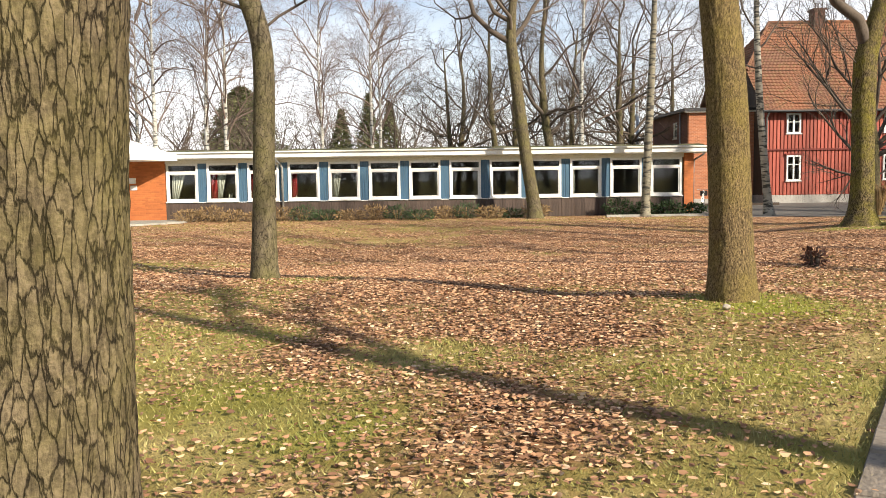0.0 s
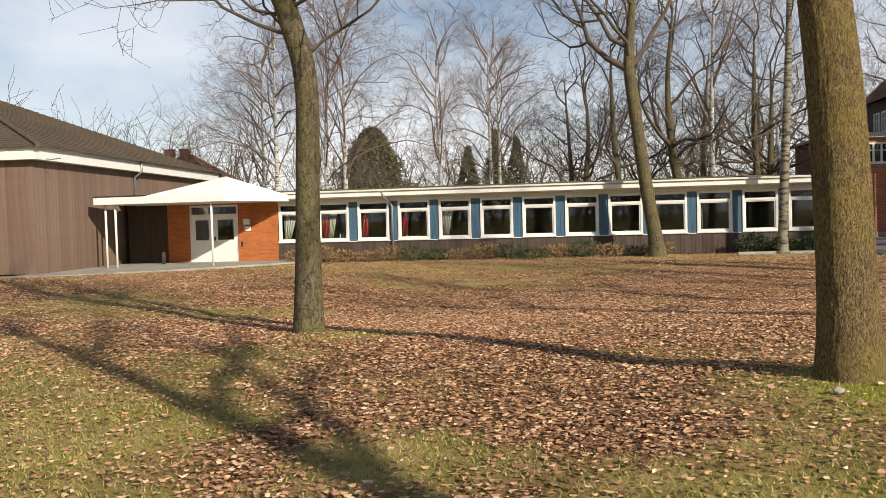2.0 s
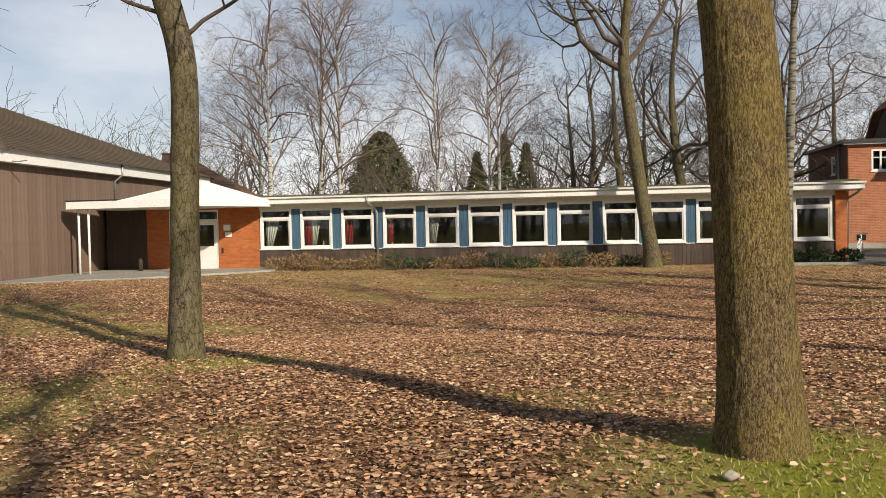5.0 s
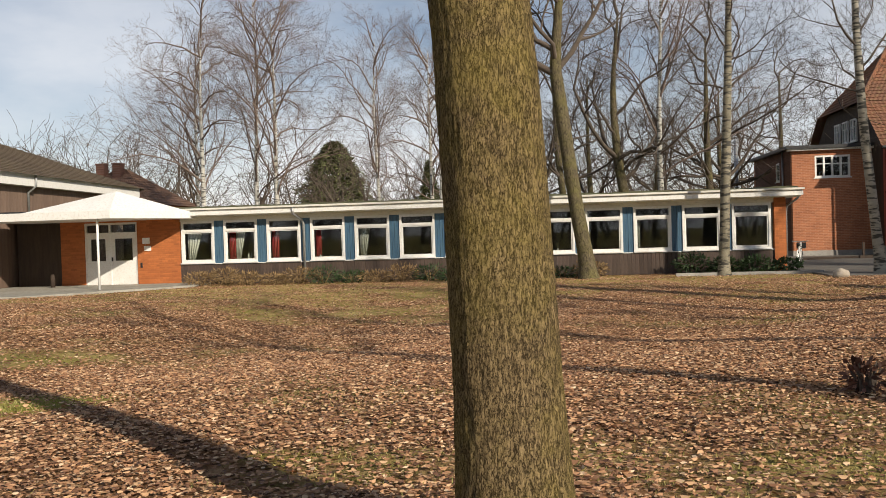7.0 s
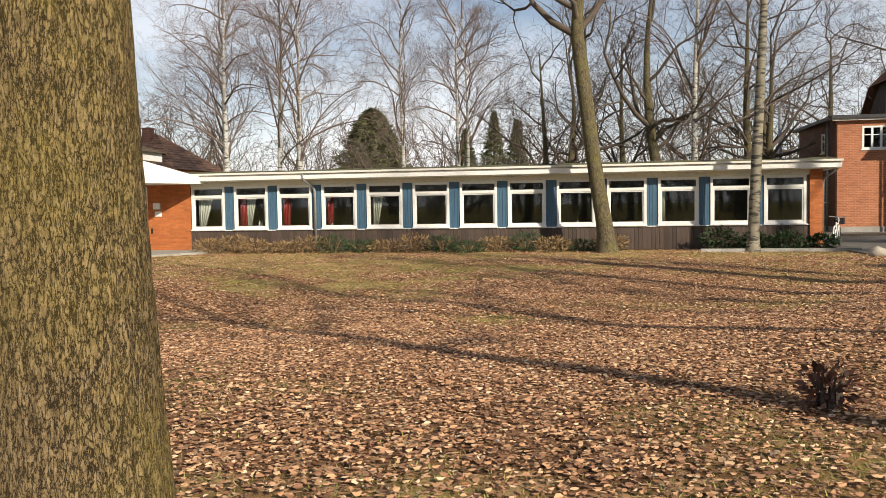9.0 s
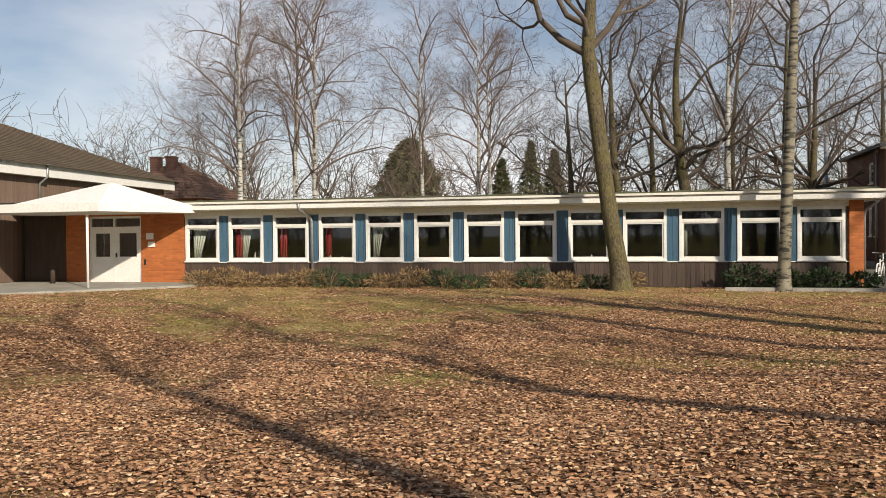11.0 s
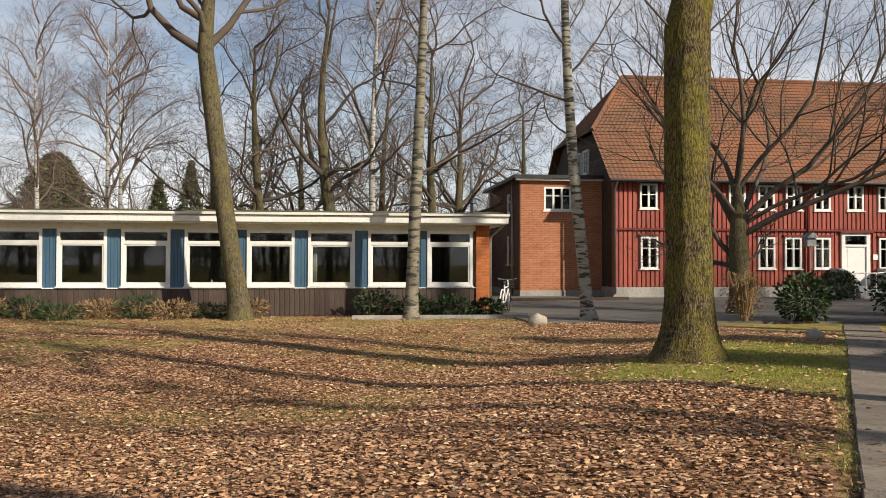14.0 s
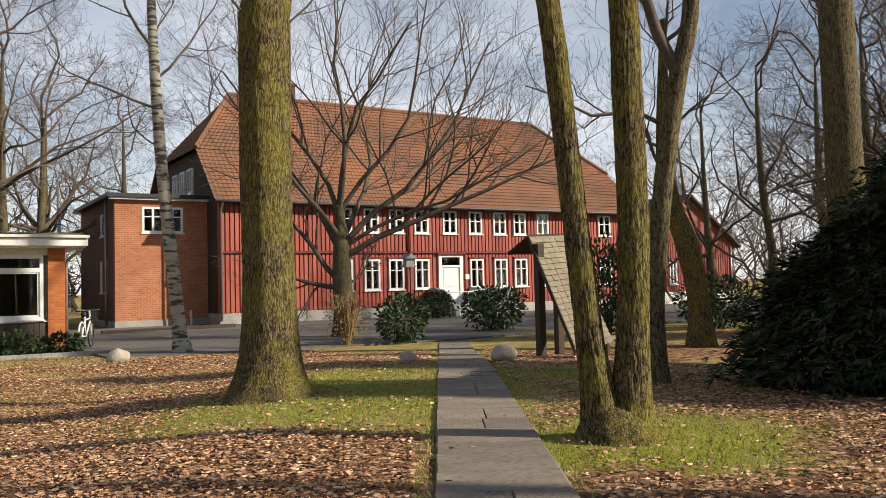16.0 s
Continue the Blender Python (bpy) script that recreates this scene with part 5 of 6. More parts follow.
def far_birch(seed, h, r):
    """A birch: slender leader, rising boughs, fine hanging twigs."""
    rng = random.Random(seed)
    pts = [(rng.uniform(-0.4, 0.4) * s * s, rng.uniform(-0.3, 0.3) * s * s, h * s, r * (1 - 0.9 * s)) for s in (0, 0.15, 0.4, 0.7, 1.0)]
    limbs = [(0.25 + 0.73 * (k + rng.random()) / 17, rng.uniform(0, 360), rng.uniform(0.55, 1.5), h * (0.44 - 0.016 * k) * rng.uniform(0.8, 1.15), r * 0.32, 3) for k in range(17)]
    return tree("birch_tree", "tall bare birch with white bark and drooping twigs", (0, 0, 0), pts, BIRCH, limbs, seed, 12, 16, 0, 0.2, BIRCHTWIG, group="bare trees behind the school", droop=0.42, up=0.14, wander=0.16, spread=0.6, kids=(7, 6, 5), rmin=0.0045)


oaks = [far_oak(31, 13, 0.30, 0.34), far_oak(32, 14, 0.25, 0.42), far_oak(33, 12, 0.24, 0.28)]
birches = [far_birch(41, 14, 0.19), far_birch(42, 15, 0.17)]
# x, y, model, turn, size; the first of each model is moved, the others are copied
spots = [(-4.2, 10.4, 0, 0, 1.1), (-7.2, 11.6, 1, 40, 0.9), (-5.6, 15.5, 2, 80, 1.0), (-9.6, 15.5, 2, 130, 0.95), (0.2, 13.0, 1, 300, 0.95), (2.0, 18.5, 0, 250, 0.95), (-1.8, 18, 2, 20, 1.1), (4.0, 29.0, 0, 70, 1.0), (-9.0, 24, 0, 190, 1.0), (8.5, 32, 1, 120, 1.05),
         (15.0, 33.0, 0, 10, 1.15), (24.0, 34.0, 1, 150, 1.1), (33.0, 33.0, 2, 220, 1.2), (44.0, 18.0, 2, 140, 1.15), (24.5, -8.0, 2, 310, 0.95), (47.0, 4.0, 0, 95, 1.15), (36.0, -13.0, 1, 15, 1.0), (20.0, -12.9, 0, 205, 0.9), (50.0, -6.0, 2, 77, 1.1), (32.0, -3.5, 0, 160, 0.95), (40.0, -9.5, 1, 280, 1.0), (28.0, -13.8, 2, 350, 1.0), (57.0, 8.0, 1, 60, 1.2), (26.5, -6.2, 1, 30, 0.9), (22.5, -10.2, 1, 170, 0.85), (34.0, -8.0, 0, 250, 0.95), (20.5, -6.3, 1, 330, 0.7), (24.5, -0.5, 2, 45, 0.9), (21.0, -8.6, 2, 110, 0.62), (29.5, -2.2, 1, 260, 0.9)]
used = set()
for x, y, k, turn, size in spots:
    m = pose(x, y, 0, 0, 0, turn) @ Matrix.Scale(size, 4)
    if k in used:
        c = copy_thing(oaks[k], m)
        c.scale = (size,) * 3
    else:
        oaks[k].location, oaks[k].rotation_euler, oaks[k].scale = (x, y, 0), (0, 0, radians(turn)), (size,) * 3
        used.add(k)
used = set()
for x, y, k, turn, size in [(-27.0, 13.2, 0, 0, 1.0), (-24.2, 14.0, 1, 50, 1.0), (-23.0, 13.9, 0, 120, 1.0), (-17.5, 15.2, 1, 200, 0.85), (-14.5, 15.4, 0, 260, 0.85), (-14.0, 15.6, 1, 310, 0.8), (-2.6, 10.0, 1, 80, 1.05), (-30.5, 20.5, 0, 30, 0.95)]:
    if k in used:
        c = copy_thing(birches[k], pose(x, y, 0, 0, 0, turn))
        c.scale = (size,) * 3
    else:
        birches[k].location, birches[k].rotation_euler, birches[k].scale = (x, y, 0), (0, 0, radians(turn)), (size,) * 3
        used.add(k)


# ---- evergreens ----
def conifer(label, at, h, r, seed, n=900, columnar=False, size=0.35, lo=0.06, mat=None):
    """A conifer: trunk and many drooping sprays of needles in whorls, uneven in outline."""
    rng = random.Random(seed)
    t = thing("conifer", at, label, "conifer tree")
    x, y, z = at
    part("trunk", Geo().tube([(x, y, z - 0.1), (x, y, z + h * 0.97)], [h * 0.016 + 0.03, 0.02], 8), TWIG, t, smooth=True)
    g = Geo()
    tiers = max(8, int(h / 0.55))
    for i in range(n):
        s = lo + (1 - lo) * rng.random() ** (0.85 if columnar else 1.25)
        a = rng.uniform(0, 2 * math.pi)
        edge = (1 - s) ** (1.0 if not columnar else 0.55) * (min(1, (s + 0.05) * 6) if columnar else 1.0)
        lob = 1 + 0.42 * noise.noise((math.cos(a) * 2.4, math.sin(a) * 2.4, s * tiers * 0.5 + seed)) - 0.22 * (s * tiers % 1.0)
        rr = r * edge * lob * rng.uniform(0.4, 1.0) ** 0.5
        p = Vector((x + rr * math.cos(a), y + rr * math.sin(a), z + h * s + rng.uniform(-0.1, 0.1)))
        out = Vector((math.cos(a), math.sin(a), rng.uniform(-0.8, 0.45))).normalized()
        side = out.cross(Vector((0, 0, 1))).normalized()
        L = size * rng.uniform(0.6, 1.3)
        for q in range(4):
            o2 = (out + side * rng.uniform(-1.1, 1.1) + Vector((0, 0, rng.uniform(-0.6, 0.5)))).normalized()
            w = side * L * 0.13 + Vector((0, 0, L * 0.08 * rng.uniform(-1, 1)))
            k = len(g.v)
            b = p - out * L * 0.3
            g.v += [tuple(b), tuple(b + o2 * L * 0.55 + w), tuple(b + o2 * L * 1.05), tuple(b + o2 * L * 0.55 - w)]
            g.f.append((k, k + 1, k + 2, k + 3))
    part("foliage", g, mat or CONIFER, t, "dark green needle sprays")
    return t


conifer("broad dense dark green conifer behind the school", (-35.0, 73.0, 0), 13.6, 6.9, 51, 5600, True, 0.8)
for x, y, h, s in ((-17.6, 56.0, 11.0, 52), (-20.6, 56.5, 9.4, 53), (-15.4, 57, 10.2, 54)):
    conifer("dark pointed spruce in the distance behind the school", (x, y, 0), h, 3.0, s, 2000, False, 0.5)
conifer("large dark spreading yew beside the lawn", (7.9, -19.0, 0.1), 3.3, 3.8, 55, 17000, True, 0.14, 0.0, YEW)
conifer("dark yew branches low over the leaf litter", (6.3, -18.0, 0.15), 1.9, 1.8, 57, 7000, True, 0.16, 0.0, YEW)
# the next two stand out of view, added to shade yew and ground
conifer("unseen tall dark conifer added to shade the yew", (13.2, -21.5, 0.1), 9.5, 3.4, 58, 2600, False, 0.5)
conifer("unseen tall dark conifer added to shade the ground by the yew", (11.2, -24.2, 0.1), 8.5, 2.8, 59, 2200, False, 0.5)
conifer("tall dark conifer behind the yew", (18.5, -12.6, 0.02), 8.5, 2.6, 56, 2400, False, 0.5)


def leafy(name, label, at, w, d, h, n, size, mat, seed, stems=10, stemmat=None, category="shrub", narrow=0.5):
    """A shrub: stems from the base and single leaves turned every way, thick at the outside."""
    rng = random.Random(seed)
    t = thing(name, at, label, category)
    x, y, z = at
    g = Geo()
    for i in range(stems):
        a = rng.uniform(0, 2 * math.pi)
        e = rng.uniform(0.3, 0.8)
        g.tube([(x + 0.05 * math.cos(a), y + 0.05 * math.sin(a), z - 0.05), (x + w * 0.3 * e * math.cos(a), y + d * 0.3 * e * math.sin(a), z + h * 0.45), (x + w * 0.5 * e * math.cos(a), y + d * 0.5 * e * math.sin(a), z + h * rng.uniform(0.6, 0.95))], [0.02, 0.014, 0.005], 4)
    tagged(part("branchwork", g, stemmat or TWIG, t), kind="stuff")
    g = Geo()
    for i in range(n):
        u = Vector((rng.gauss(0, 1), rng.gauss(0, 1), rng.gauss(0, 1))).normalized()
        rad = rng.random() ** 0.35 * (1 + 0.3 * noise.noise(u * 2.2 + Vector((seed, 0, 0))))
        p = Vector((x + u.x * rad * w / 2, y + u.y * rad * d / 2, z + h * 0.5 + u.z * rad * h / 2))
        if p.z < z + 0.02:
            p.z = z + 0.02 + rng.random() * 0.1
        o = (u + Vector((rng.uniform(-0.9, 0.9), rng.uniform(-0.9, 0.9), rng.uniform(-0.5, 0.6)))).normalized()
        s = o.orthogonal().normalized()
        s.rotate(Matrix.Rotation(rng.uniform(0, 6.28), 3, o))
        L = size * rng.uniform(0.6, 1.3)
        k = len(g.v)
        g.v += [tuple(p), tuple(p + o * L * 0.5 + s * L * narrow * 0.5), tuple(p + o * L), tuple(p + o * L * 0.5 - s * L * narrow * 0.5)]
        g.f.append((k, k + 1, k + 2, k + 3))
    part("leaves", g, mat, t)
    return t


leafy("rhododendron", "dark glossy rhododendron bush beside the path", (8.0, -4.3, 0.02), 1.3, 1.3, 1.25, 1300, 0.14, EVERGREEN, 61)
leafy("rhododendron", "broad dark rhododendron bush at the forecourt edge", (12.6, -2.0, 0.03), 2.1, 1.8, 1.35, 1800, 0.15, EVERGREEN, 62)
leafy("rhododendron", "dark rhododendron bush against the red house", (17.0, 8.5, 0.03), 1.6, 1.4, 1.2, 900, 0.16, EVERGREEN, 63)
leafy("rhododendron", "tall dark evergreen bush behind the shelter", (12.5, -7.2, 0.02), 1.9, 1.6, 2.6, 1500, 0.16, EVERGREEN, 64)
leafy("rhododendron", "dark evergreen bush under the trees", (17.5, -6.6, 0.02), 3.0, 1.8, 1.5, 1500, 0.16, EVERGREEN, 65)
leafy("twig_bush", "brown leafless bush of thin upright twigs", (6.5, -4.1, 0.02), 1.1, 1.0, 1.4, 700, 0.07, DRYPLANT, 66, 90, DRYPLANT)
leafy("twig_bush", "dark cluster of dead twigs and leaves on the lawn", (-5.32, -24.68, gz(-5.32, -24.68) - 0.02), 0.34, 0.30, 0.27, 190, 0.07, DEADLEAF, 67, 16, TWIG)
for i, (x, w, h) in enumerate(((-2.9, 1.3, 0.75), (-1.8, 1.1, 0.6), (-0.8, 1.2, 0.6), (0.3, 1.0, 0.5))):
    leafy("evergreen_shrub", "low green shrub in the bed before the school", (x, -0.75, 0.0), w, 0.9, h, 520, 0.13, EVERGREEN, 70 + i, 8)
for i in range(16):
    x = -21.2 + i * 0.98
    green = i in (5, 6, 9, 10, 12, 14)
    leafy("perennial_clump", "low green perennial in the bed before the school" if green else "dry brown perennial clump in the bed before the school", (x, -1.0 + 0.25 * math.sin(i * 2.3), 0.0), 1.25, 1.1, 0.5 + 0.14 * math.sin(i * 1.7), 560, 0.15, EVERGREEN if green else DRYPLANT, 90 + i, 14, DRYPLANT, "plant", 0.22)
solo("bed_kerb", Geo().box(-3.6, 1.3, -1.62, -1.5, -0.05, 0.09), PLINTH, "low stone kerb round the planted bed", "kerb", "structure")


leafy("garden_hedge", "tall straggly ochre and green hedge behind the school", (2.3, 22.0, 0.0), 3.4, 3.0, 4.2, 2600, 0.2, DRYPLANT, 68, 40, TWIG)
leafy("garden_hedge", "tall straggly green hedge behind the annex", (0.8, 18.0, 0.0), 2.6, 2.4, 3.0, 1800, 0.2, EVERGREEN, 69, 40, TWIG)
# woods along the horizon
rw = random.Random(77)
g = Geo()
for i in range(420):
    a = radians(-62 + 150 * (i + rw.random()) / 420)
    dd = rw.uniform(62, 95)
    grow(g, Vector((-6 + dd * math.sin(a), -25 + dd * math.cos(a) * 1.1, 0)), Vector((rw.gauss(0, 0.15), rw.gauss(0, 0.15), 1)).normalized(), rw.uniform(5, 11), rw.uniform(0.08, 0.2), 2, rw, 0, 0.05, 0.2, (7, 5), 0.8, 0.02)
# unseen woods behind the camera, added to darken reflections in the panes
for i in range(300):
    a = radians(90 + 206 * (i + rw.random()) / 300)
    dd = rw.uniform(60, 90)
    grow(g, Vector((-6 + dd * math.sin(a), -25 + dd * math.cos(a), 0)), Vector((rw.gauss(0, 0.15), rw.gauss(0, 0.15), 1)).normalized(), rw.uniform(6, 12), rw.uniform(0.15, 0.35), 1, rw, 0, 0.05, 0.2, (9, 9), 0.8, 0.06)
solo("far_woods", g, TWIG, "bare brown woods along the horizon, unseen part added for window reflections", "woods", "stuff")


# ---- stones, shelter, bicycle ----
def boulder(label, at, sx, sy, sz, seed):
    g = Geo()
    bm = bmesh.new()
    bmesh.ops.create_icosphere(bm, subdivisions=3, radius=1)
    for v in bm.verts:
        n = v.co.normalized()
        k = 1 + 0.28 * noise.noise(n * 1.3 + Vector((seed, 0, 0))) + 0.07 * noise.noise(n * 4 + Vector((0, seed, 0)))
        v.co = Vector((n.x * sx * k, n.y * sy * k, n.z * sz * k))
    g.v = [(v.co.x + at[0], v.co.y + at[1], v.co.z + at[2] + sz * 0.62) for v in bm.verts]
    g.f = [tuple(v.index for v in f.verts) for f in bm.faces]
    bm.free()
    return solo("boulder", g, STONE, label, "boulder", at=at, smooth=True)


boulder("pale rounded boulder at the edge of the lawn", (0.84, -4.75, 0.02), 0.24, 0.2, 0.17, 1)
boulder("pale angular boulder beside the path", (5.35, -12.35, 0.22), 0.22, 0.18, 0.17, 2)
boulder("small mossy boulder beside the path", (3.75, -12.0, 0.28), 0.14, 0.12, 0.11, 3)
boulder("white pebble at the foot of a tree", (-8.20, -29.25, gz(-8.20, -29.25) - 0.015), 0.038, 0.03, 0.026, 4)

shelter = thing("shelter", (7.2, -11.4, 0.1), "weathered wooden shelter with a long slanting shingle roof", "shelter")
A, B, E1, E2 = Vector((6.93, -11.07, 2.33)), Vector((7.84, -11.04, 2.37)), Vector((6.83, -12.42, 0.26)), Vector((7.70, -12.40, 0.40))
nr = (B - A).cross(E1 - A).normalized()
nr = nr if nr.y < 0 else -nr
g = Geo().prism([A, B, E2, E1], tuple(-nr * 0.04))
slope = part("roof_board", g, DARKWOOD, shelter)
rs = random.Random(5)
for j in range(20):
    for i in range(6):
        t0, t1, u0, u1 = j / 20, (j + 1.3) / 20, i / 6 + 0.004, (i + 1) / 6 - 0.004
        t1 = min(t1, 1.02)
        q = [A.lerp(B, u0).lerp(E1.lerp(E2, u0), t0), A.lerp(B, u1).lerp(E1.lerp(E2, u1), t0), A.lerp(B, u1).lerp(E1.lerp(E2, u1), t1), A.lerp(B, u0).lerp(E1.lerp(E2, u0), t1)]
        lift = [0.006, 0.006, 0.028 + rs.uniform(0, 0.012), 0.028 + rs.uniform(0, 0.012)]
        part("shingle", Geo().prism([p + nr * h for p, h in zip(q, lift)], tuple(nr * 0.012)), SHINGLE, slope)
C1, C2 = A + Vector((-0.30, 0.25, -0.32)), B + Vector((-0.30, 0.25, -0.32))
part("short_slope", Geo().prism([A, B, C2, C1], (0, 0, 0.05)), DARKWOOD, shelter)
part("barge_board", Geo().prism([A + Vector((-0.01, -0.01, 0.07)), A + Vector((-0.01, -0.01, -0.08)), E1 + Vector((0, 0, -0.05)), E1 + Vector((0, 0, 0.09))], (-0.03, -0.015, 0)), DARKWOOD, shelter)
for x, y in ((6.98, -11.3), (7.75, -10.9)):
    part("post", Geo().box(x - 0.07, x + 0.07, y - 0.07, y + 0.07, 0.05, 2.2), DARKWOOD, shelter)
part("bench_seat", Geo().box(8.0, 8.9, -11.9, -11.55, 0.38, 0.43), SHINGLE, shelter, "small wooden bench seat")
for x in (8.08, 8.78):
    part("bench_leg", Geo().box(x, x + 0.06, -11.88, -11.58, 0.05, 0.38), DARKWOOD, shelter)


def bicycle(at, turn):
    t = thing("bicycle", (0, 0, 0), "white bicycle parked at the corner of the school", "bicycle")
    for x in (-0.52, 0.52):
        w = part("wheel", Geo().tube([(x + 0.32 * math.cos(a), 0, 0.34 + 0.32 * math.sin(a)) for a in np.linspace(0, 2 * math.pi, 25)], [0.02] * 25, 6, False), DARKMETAL, t, "black tyre", smooth=True)
        g = Geo()
        for a in np.linspace(0, 2 * math.pi, 13)[:-1]:
            g.tube([(x, 0, 0.34), (x + 0.31 * math.cos(a), 0, 0.34 + 0.31 * math.sin(a))], [0.004] * 2, 3)
        part("spokes", g, METAL, w)
    g = Geo()
    for a, b in (((-0.52, 0.34), (-0.1, 0.32)), ((-0.1, 0.32), (-0.22, 0.85)), ((-0.22, 0.75), (0.36, 0.78)), ((-0.1, 0.32), (0.38, 0.70)), ((-0.52, 0.34), (-0.2, 0.75)), ((0.52, 0.34), (0.33, 0.98))):
        g.tube([(a[0], 0, a[1]), (b[0], 0, b[1])], [0.024] * 2, 8)
    part("frame", g, WHITE, t, "white frame", smooth=True)
    part("saddle", Geo().tube([(-0.34, 0, 0.9), (-0.24, 0, 0.91), (-0.08, 0, 0.9)], [0.07, 0.06, 0.02], 8), DARKMETAL, t, smooth=True)
    part("handlebar", Geo().tube([(0.18, -0.28, 1.02), (0.33, -0.12, 1.0), (0.33, 0.12, 1.0), (0.18, 0.28, 1.02)], [0.014] * 4, 6), METAL, t)
    part("basket", Geo().wall(0.36, 0.66, 0.74, 0.96, -0.15, 0.15, [(0.38, 0.64, 0.76, 0.96)]), DARKMETAL, t, "dark basket")
    part("mudguard", Geo().tube([(-0.52 + 0.37 * math.cos(a), 0, 0.34 + 0.37 * math.sin(a)) for a in np.linspace(0.3, 2.9, 12)], [0.022] * 12, 5), WHITE, t)
    t.matrix_world = pose(*at, 0, 0, turn)


bicycle((1.1, 0.5, 0.035), 68)
for i, (x, y, h, a) in enumerate(((3.9, 8.5, 0.12, 12), (5.4, 9.2, 0.1, -8), (7.0, 8.9, 0.14, 5))):
    w = Vector((math.cos(radians(a)), math.sin(radians(a))))
    solo("timber_beam", Geo().prism([(x - w.x, y - w.y, 0.03), (x + w.x, y + w.y, 0.03), (x + w.x, y + w.y, 0.03 + h), (x - w.x, y - w.y, 0.03 + h)], (-w.y * 0.14, w.x * 0.14, 0)), DARKWOOD, "low dark timber beam lying on the forecourt", "timber", at=(x, y, 0.03))
solo("marker_post", Geo().box(6.25, 6.35, 9.2, 9.3, 0.03, 0.75), DARKWOOD, "short wooden post on the forecourt", "post", at=(6.3, 9.25, 0.03))

# ---- leaves and grass on the ground ----
npr = np.random.RandomState(8)


def scatter(name, label, n, keep, shape, mat, region, category):
    """Single leaves or blades strewn over the ground, thick or thin as the cover says."""
    x0, x1, y0, y1 = region
    vs, fs = [], []
    made = 0
    while made < n:
        x, y = npr.uniform(x0, x1), npr.uniform(y0, y1)
        if npr.rand() > keep(x, y):
            continue
        k = len(vs)
        v, f = shape(x, y, ground_z(x, y) + 0.02 * noise.noise((x * 0.9, y * 0.9, 0)) - 0.02)
        vs += v
        fs += [tuple(k + i for i in q) for q in f]
        made += 1
    g = Geo()
    g.v, g.f = vs, fs
    return solo(name, g, mat, label, category, "stuff")


def leaf_shape(x, y, z):
    """A curled oak leaf: two lobed halves folded along the rib."""
    a, L = npr.uniform(0, 6.283), npr.uniform(0.013, 0.028)
    w = L * npr.uniform(0.38, 0.6)
    ca, sa = math.cos(a), math.sin(a)
    t1, t2, curl = npr.uniform(-0.5, 1.0), npr.uniform(-0.5, 1.0), npr.uniform(-0.15, 0.5)
    z += npr.uniform(0.003, 0.03)
    row = [(-L, 0, curl * L), (-L * 0.3, w, t1 * w), (L * 0.5, w * 0.8, t1 * w), (L, 0, curl * L), (L * 0.45, -w * 0.85, t2 * w), (-L * 0.35, -w, t2 * w)]
    v = [(x + p * ca - q * sa, y + p * sa + q * ca, z + h) for p, q, h in row]
    return v, [(0, 3, 2, 1), (0, 5, 4, 3)]


def far_leaf(x, y, z):
    a, L = npr.uniform(0, 6.283), npr.uniform(0.02, 0.038)
    ca, sa = math.cos(a) * L, math.sin(a) * L
    t, u = npr.uniform(-0.012, 0.018), npr.uniform(-0.012, 0.018)
    z += npr.uniform(0.01, 0.03)
    return [(x + ca, y + sa, z + t), (x - sa * 0.55, y + ca * 0.55, z + u), (x - ca, y - sa, z + t * 0.5), (x + sa * 0.55, y - ca * 0.55, z)], [(0, 1, 2, 3)]


def blade(x, y, z):
    h, a = npr.uniform(0.015, 0.038), npr.uniform(0, 6.283)
    dx, dy = npr.uniform(-0.03, 0.03), npr.uniform(-0.03, 0.03)
    return [(x + 0.004 * math.cos(a), y + 0.004 * math.sin(a), z), (x - 0.004 * math.cos(a), y - 0.004 * math.sin(a), z), (x + dx, y + dy, z + h)], [(0, 1, 2)]


def near_keep(x, y):
    s = path_side(x, y)
    if abs(s) < 0.52:
        return 0.035
    if s > 6 or s < -11 or y > -6:
        return 0
    return max((0.62 - 0.36 * step(-26.0, -30.5, y + 0.35 * (x + 9))) if min(math.hypot(x - a, y - b) / (r * k) for a, b, r, k in MOSS_SPOTS) > 0.9 else 0.07, cover_at(x, y)) ** 1.2 * (1 if s < -0.5 else 0.75) * (1 if s > -7 else 0.7)


def far_keep(x, y):
    s = path_side(x, y)
    if s > -8 and y < -8 or y > -0.2 or x > 1 and y > -3.4 or s > -0.6:
        return 0
    return max(0.3, cover_at(x, y)) ** 1.2


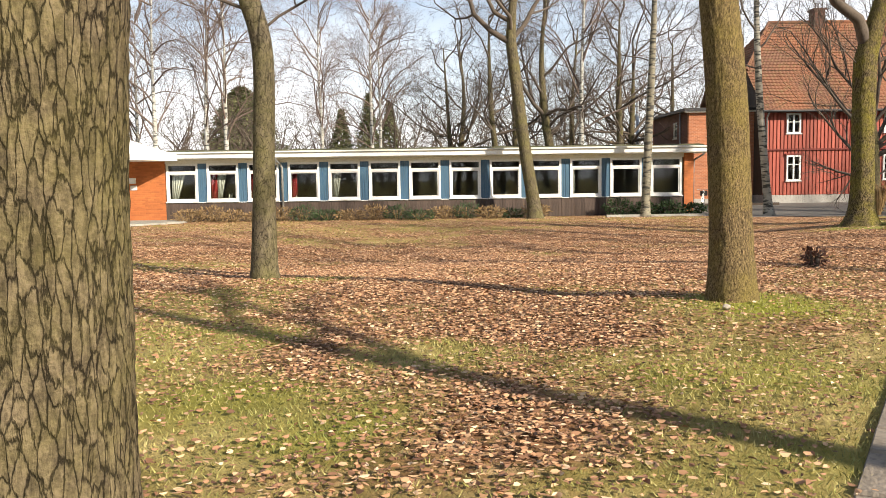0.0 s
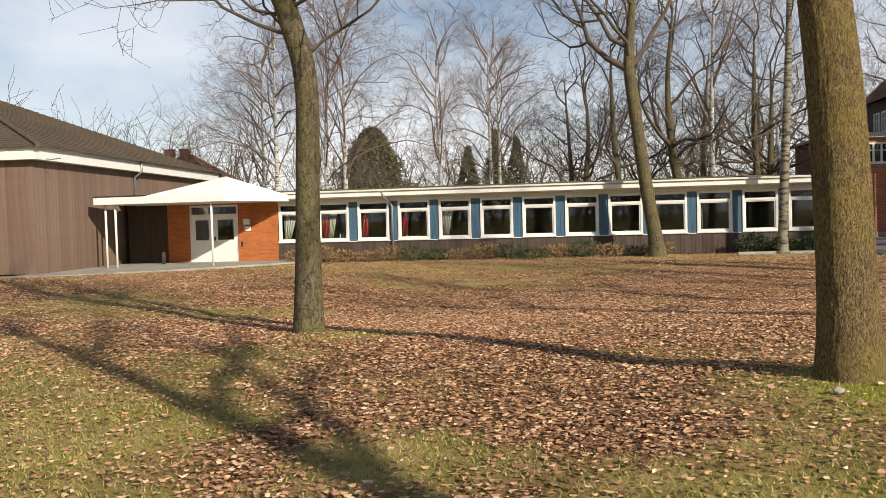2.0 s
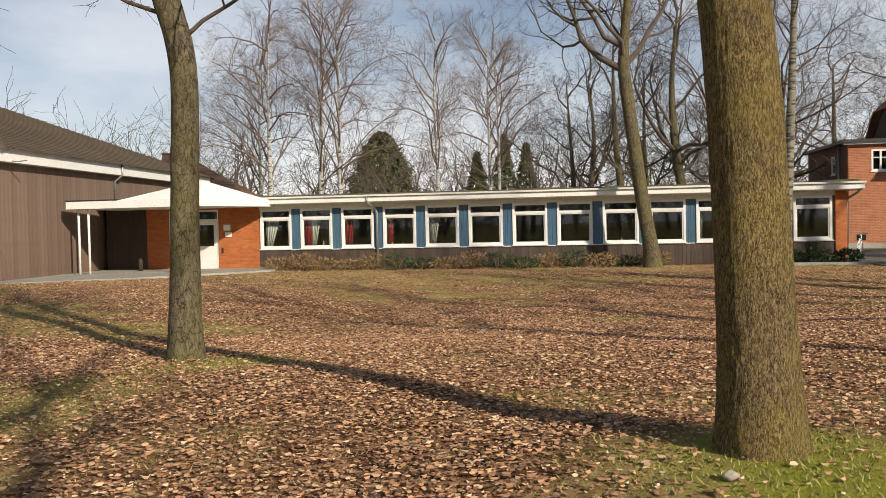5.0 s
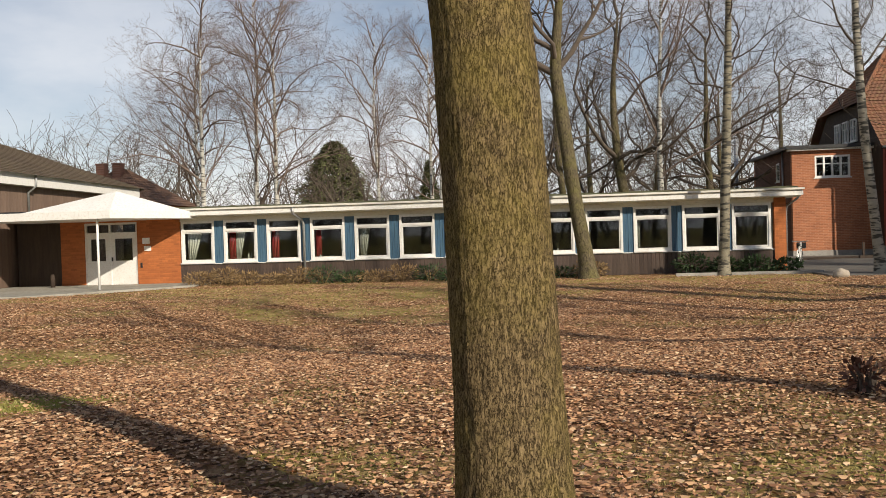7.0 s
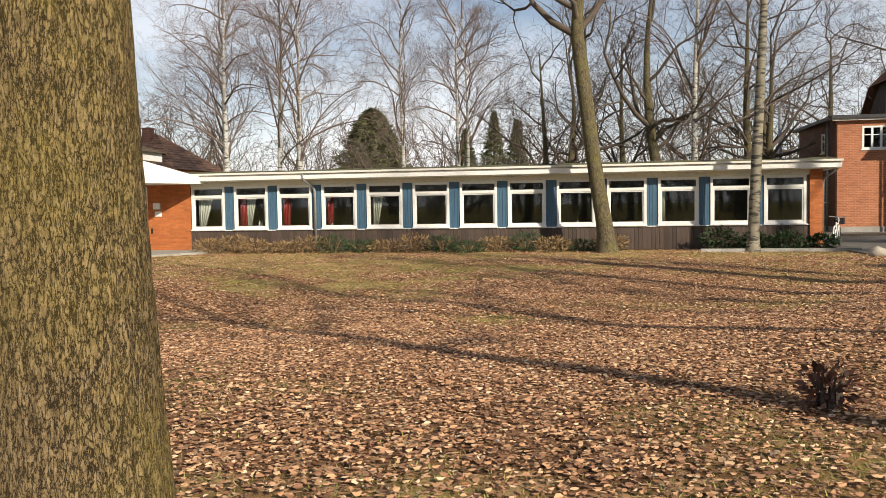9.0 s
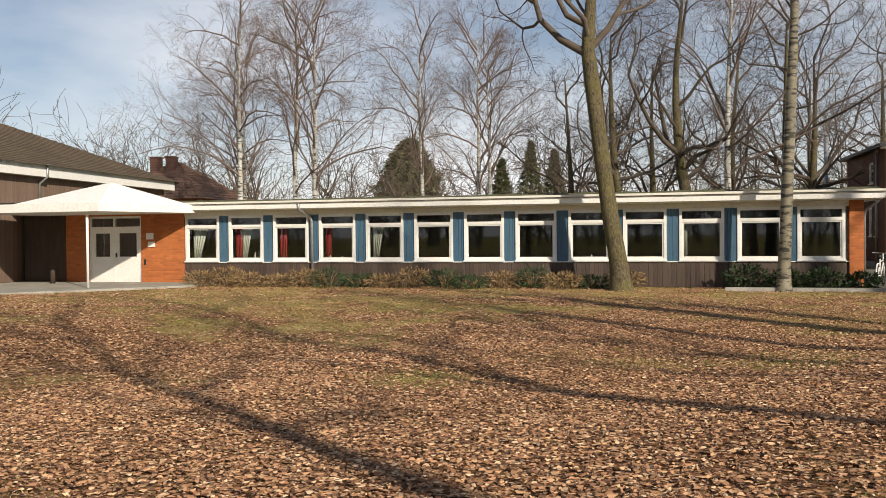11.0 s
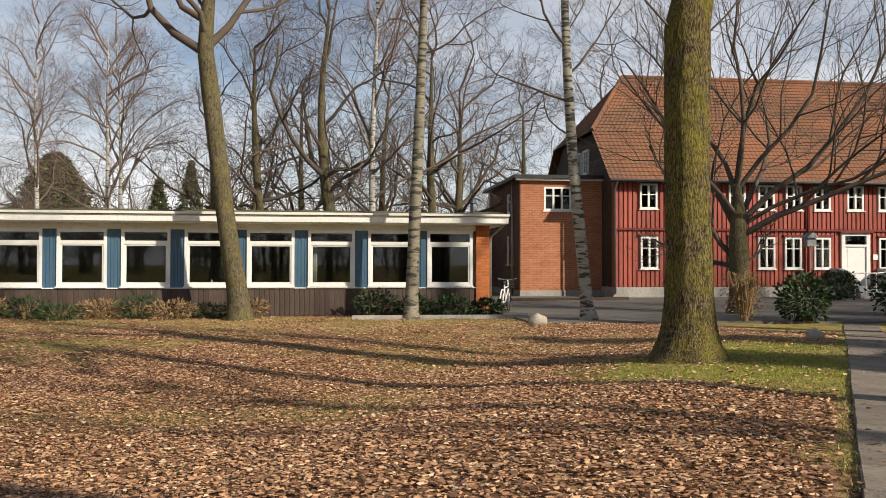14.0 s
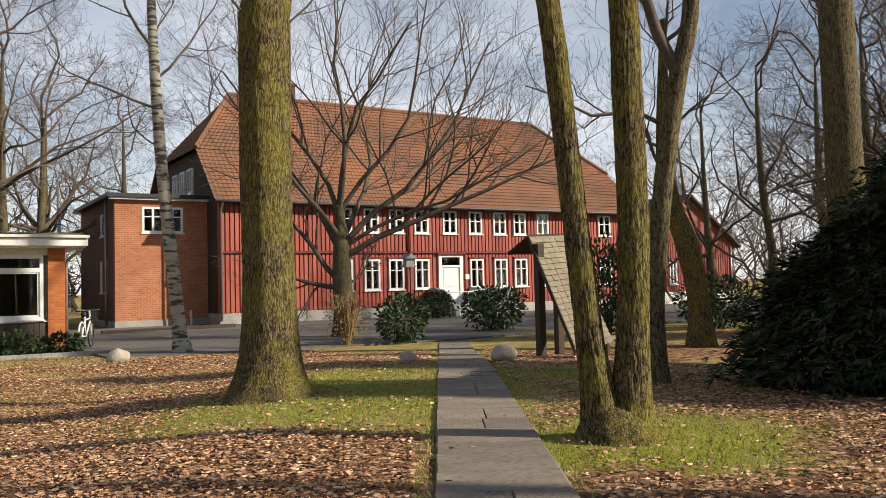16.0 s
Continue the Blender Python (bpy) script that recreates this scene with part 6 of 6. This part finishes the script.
scatter("leaf_litter", "fallen brown oak leaves lying on the lawn", 330000, near_keep, leaf_shape, LEAF, (-19, 8, -37, -8), "leaves")
scatter("leaf_litter", "fallen brown leaves spread over the far lawn", 180000, far_keep, far_leaf, LEAF, (-29, 5, -30, 0), "leaves")
scatter("grass", "short green and straw grass between the leaves", 150000, lambda x, y: 0 if abs(path_side(x, y)) < 0.35 or path_side(x, y) > 5 or path_side(x, y) < -9 else (1.0 if abs(path_side(x, y)) < 0.5 else (1 - cover_at(x, y)) ** 1.5), blade, GRASS, (-18, 6, -37, -9), "grass")

# ---- path slabs ----
slab_meshes = []
for k in range(6):
    g = Geo()
    b = 0.02
    ring = ((-0.5, -0.5), (0.5, -0.5), (0.5, 0.5), (-0.5, 0.5))
    g.v = [(x, y, -0.05) for x, y in ring]
    g.v += [(x, y, 0.004 + 0.003 * math.sin(k * 2 + i)) for i, (x, y) in enumerate(ring)]
    g.v += [(x * (1 - b - 0.02 * math.sin(k + i) ** 2), y * (1 - b - 0.03 * math.cos(k * 2 + i) ** 2), 0.016 + 0.004 * math.sin(k * 3 + i)) for i, (x, y) in enumerate(ring)]
    g.f = [(i, (i + 1) % 4, 4 + (i + 1) % 4, 4 + i) for i in range(4)] + [(4 + i, 4 + (i + 1) % 4, 8 + (i + 1) % 4, 8 + i) for i in range(4)] + [(8, 9, 10, 11)]
    slab_meshes.append(mesh_of("slab", g, SLAB))
head = -math.degrees(math.atan2(PD.x, PD.y))
rp = random.Random(3)
off = base_of[path.name]
d = -9.0
while d < 33.5:
    length = rp.uniform(0.38, 0.62)
    cut = rp.choice((0.45, 0.55, 0.5, 1.0, 1.0, 1.0, 1.0))
    for a, b in ((0, cut), (cut, 1)):
        if b - a < 0.05:
            continue
        c = P0 + PD * (d + length / 2) + PN * (PW * (a + b) / 2)
        s = new("slab", slab_meshes[rp.randrange(6)])
        s.parent = path
        e = 0.5
        slope_deg = math.degrees(math.atan2(ground_z(c.x + PD.x * e, c.y + PD.y * e) - ground_z(c.x - PD.x * e, c.y - PD.y * e), 2 * e))
        tilt = pose(0, 0, 0, slope_deg + rp.uniform(-0.5, 0.5), rp.uniform(-0.5, 0.5), rp.uniform(-0.7, 0.7))
        s.matrix_local = pose(c.x - off.x, c.y - off.y, ground_z(c.x, c.y) - 0.008 - off.z, 0, 0, head) @ tilt @ Matrix.Diagonal((PW * (b - a) - 0.006, length - 0.016, 1, 1))
    d += length
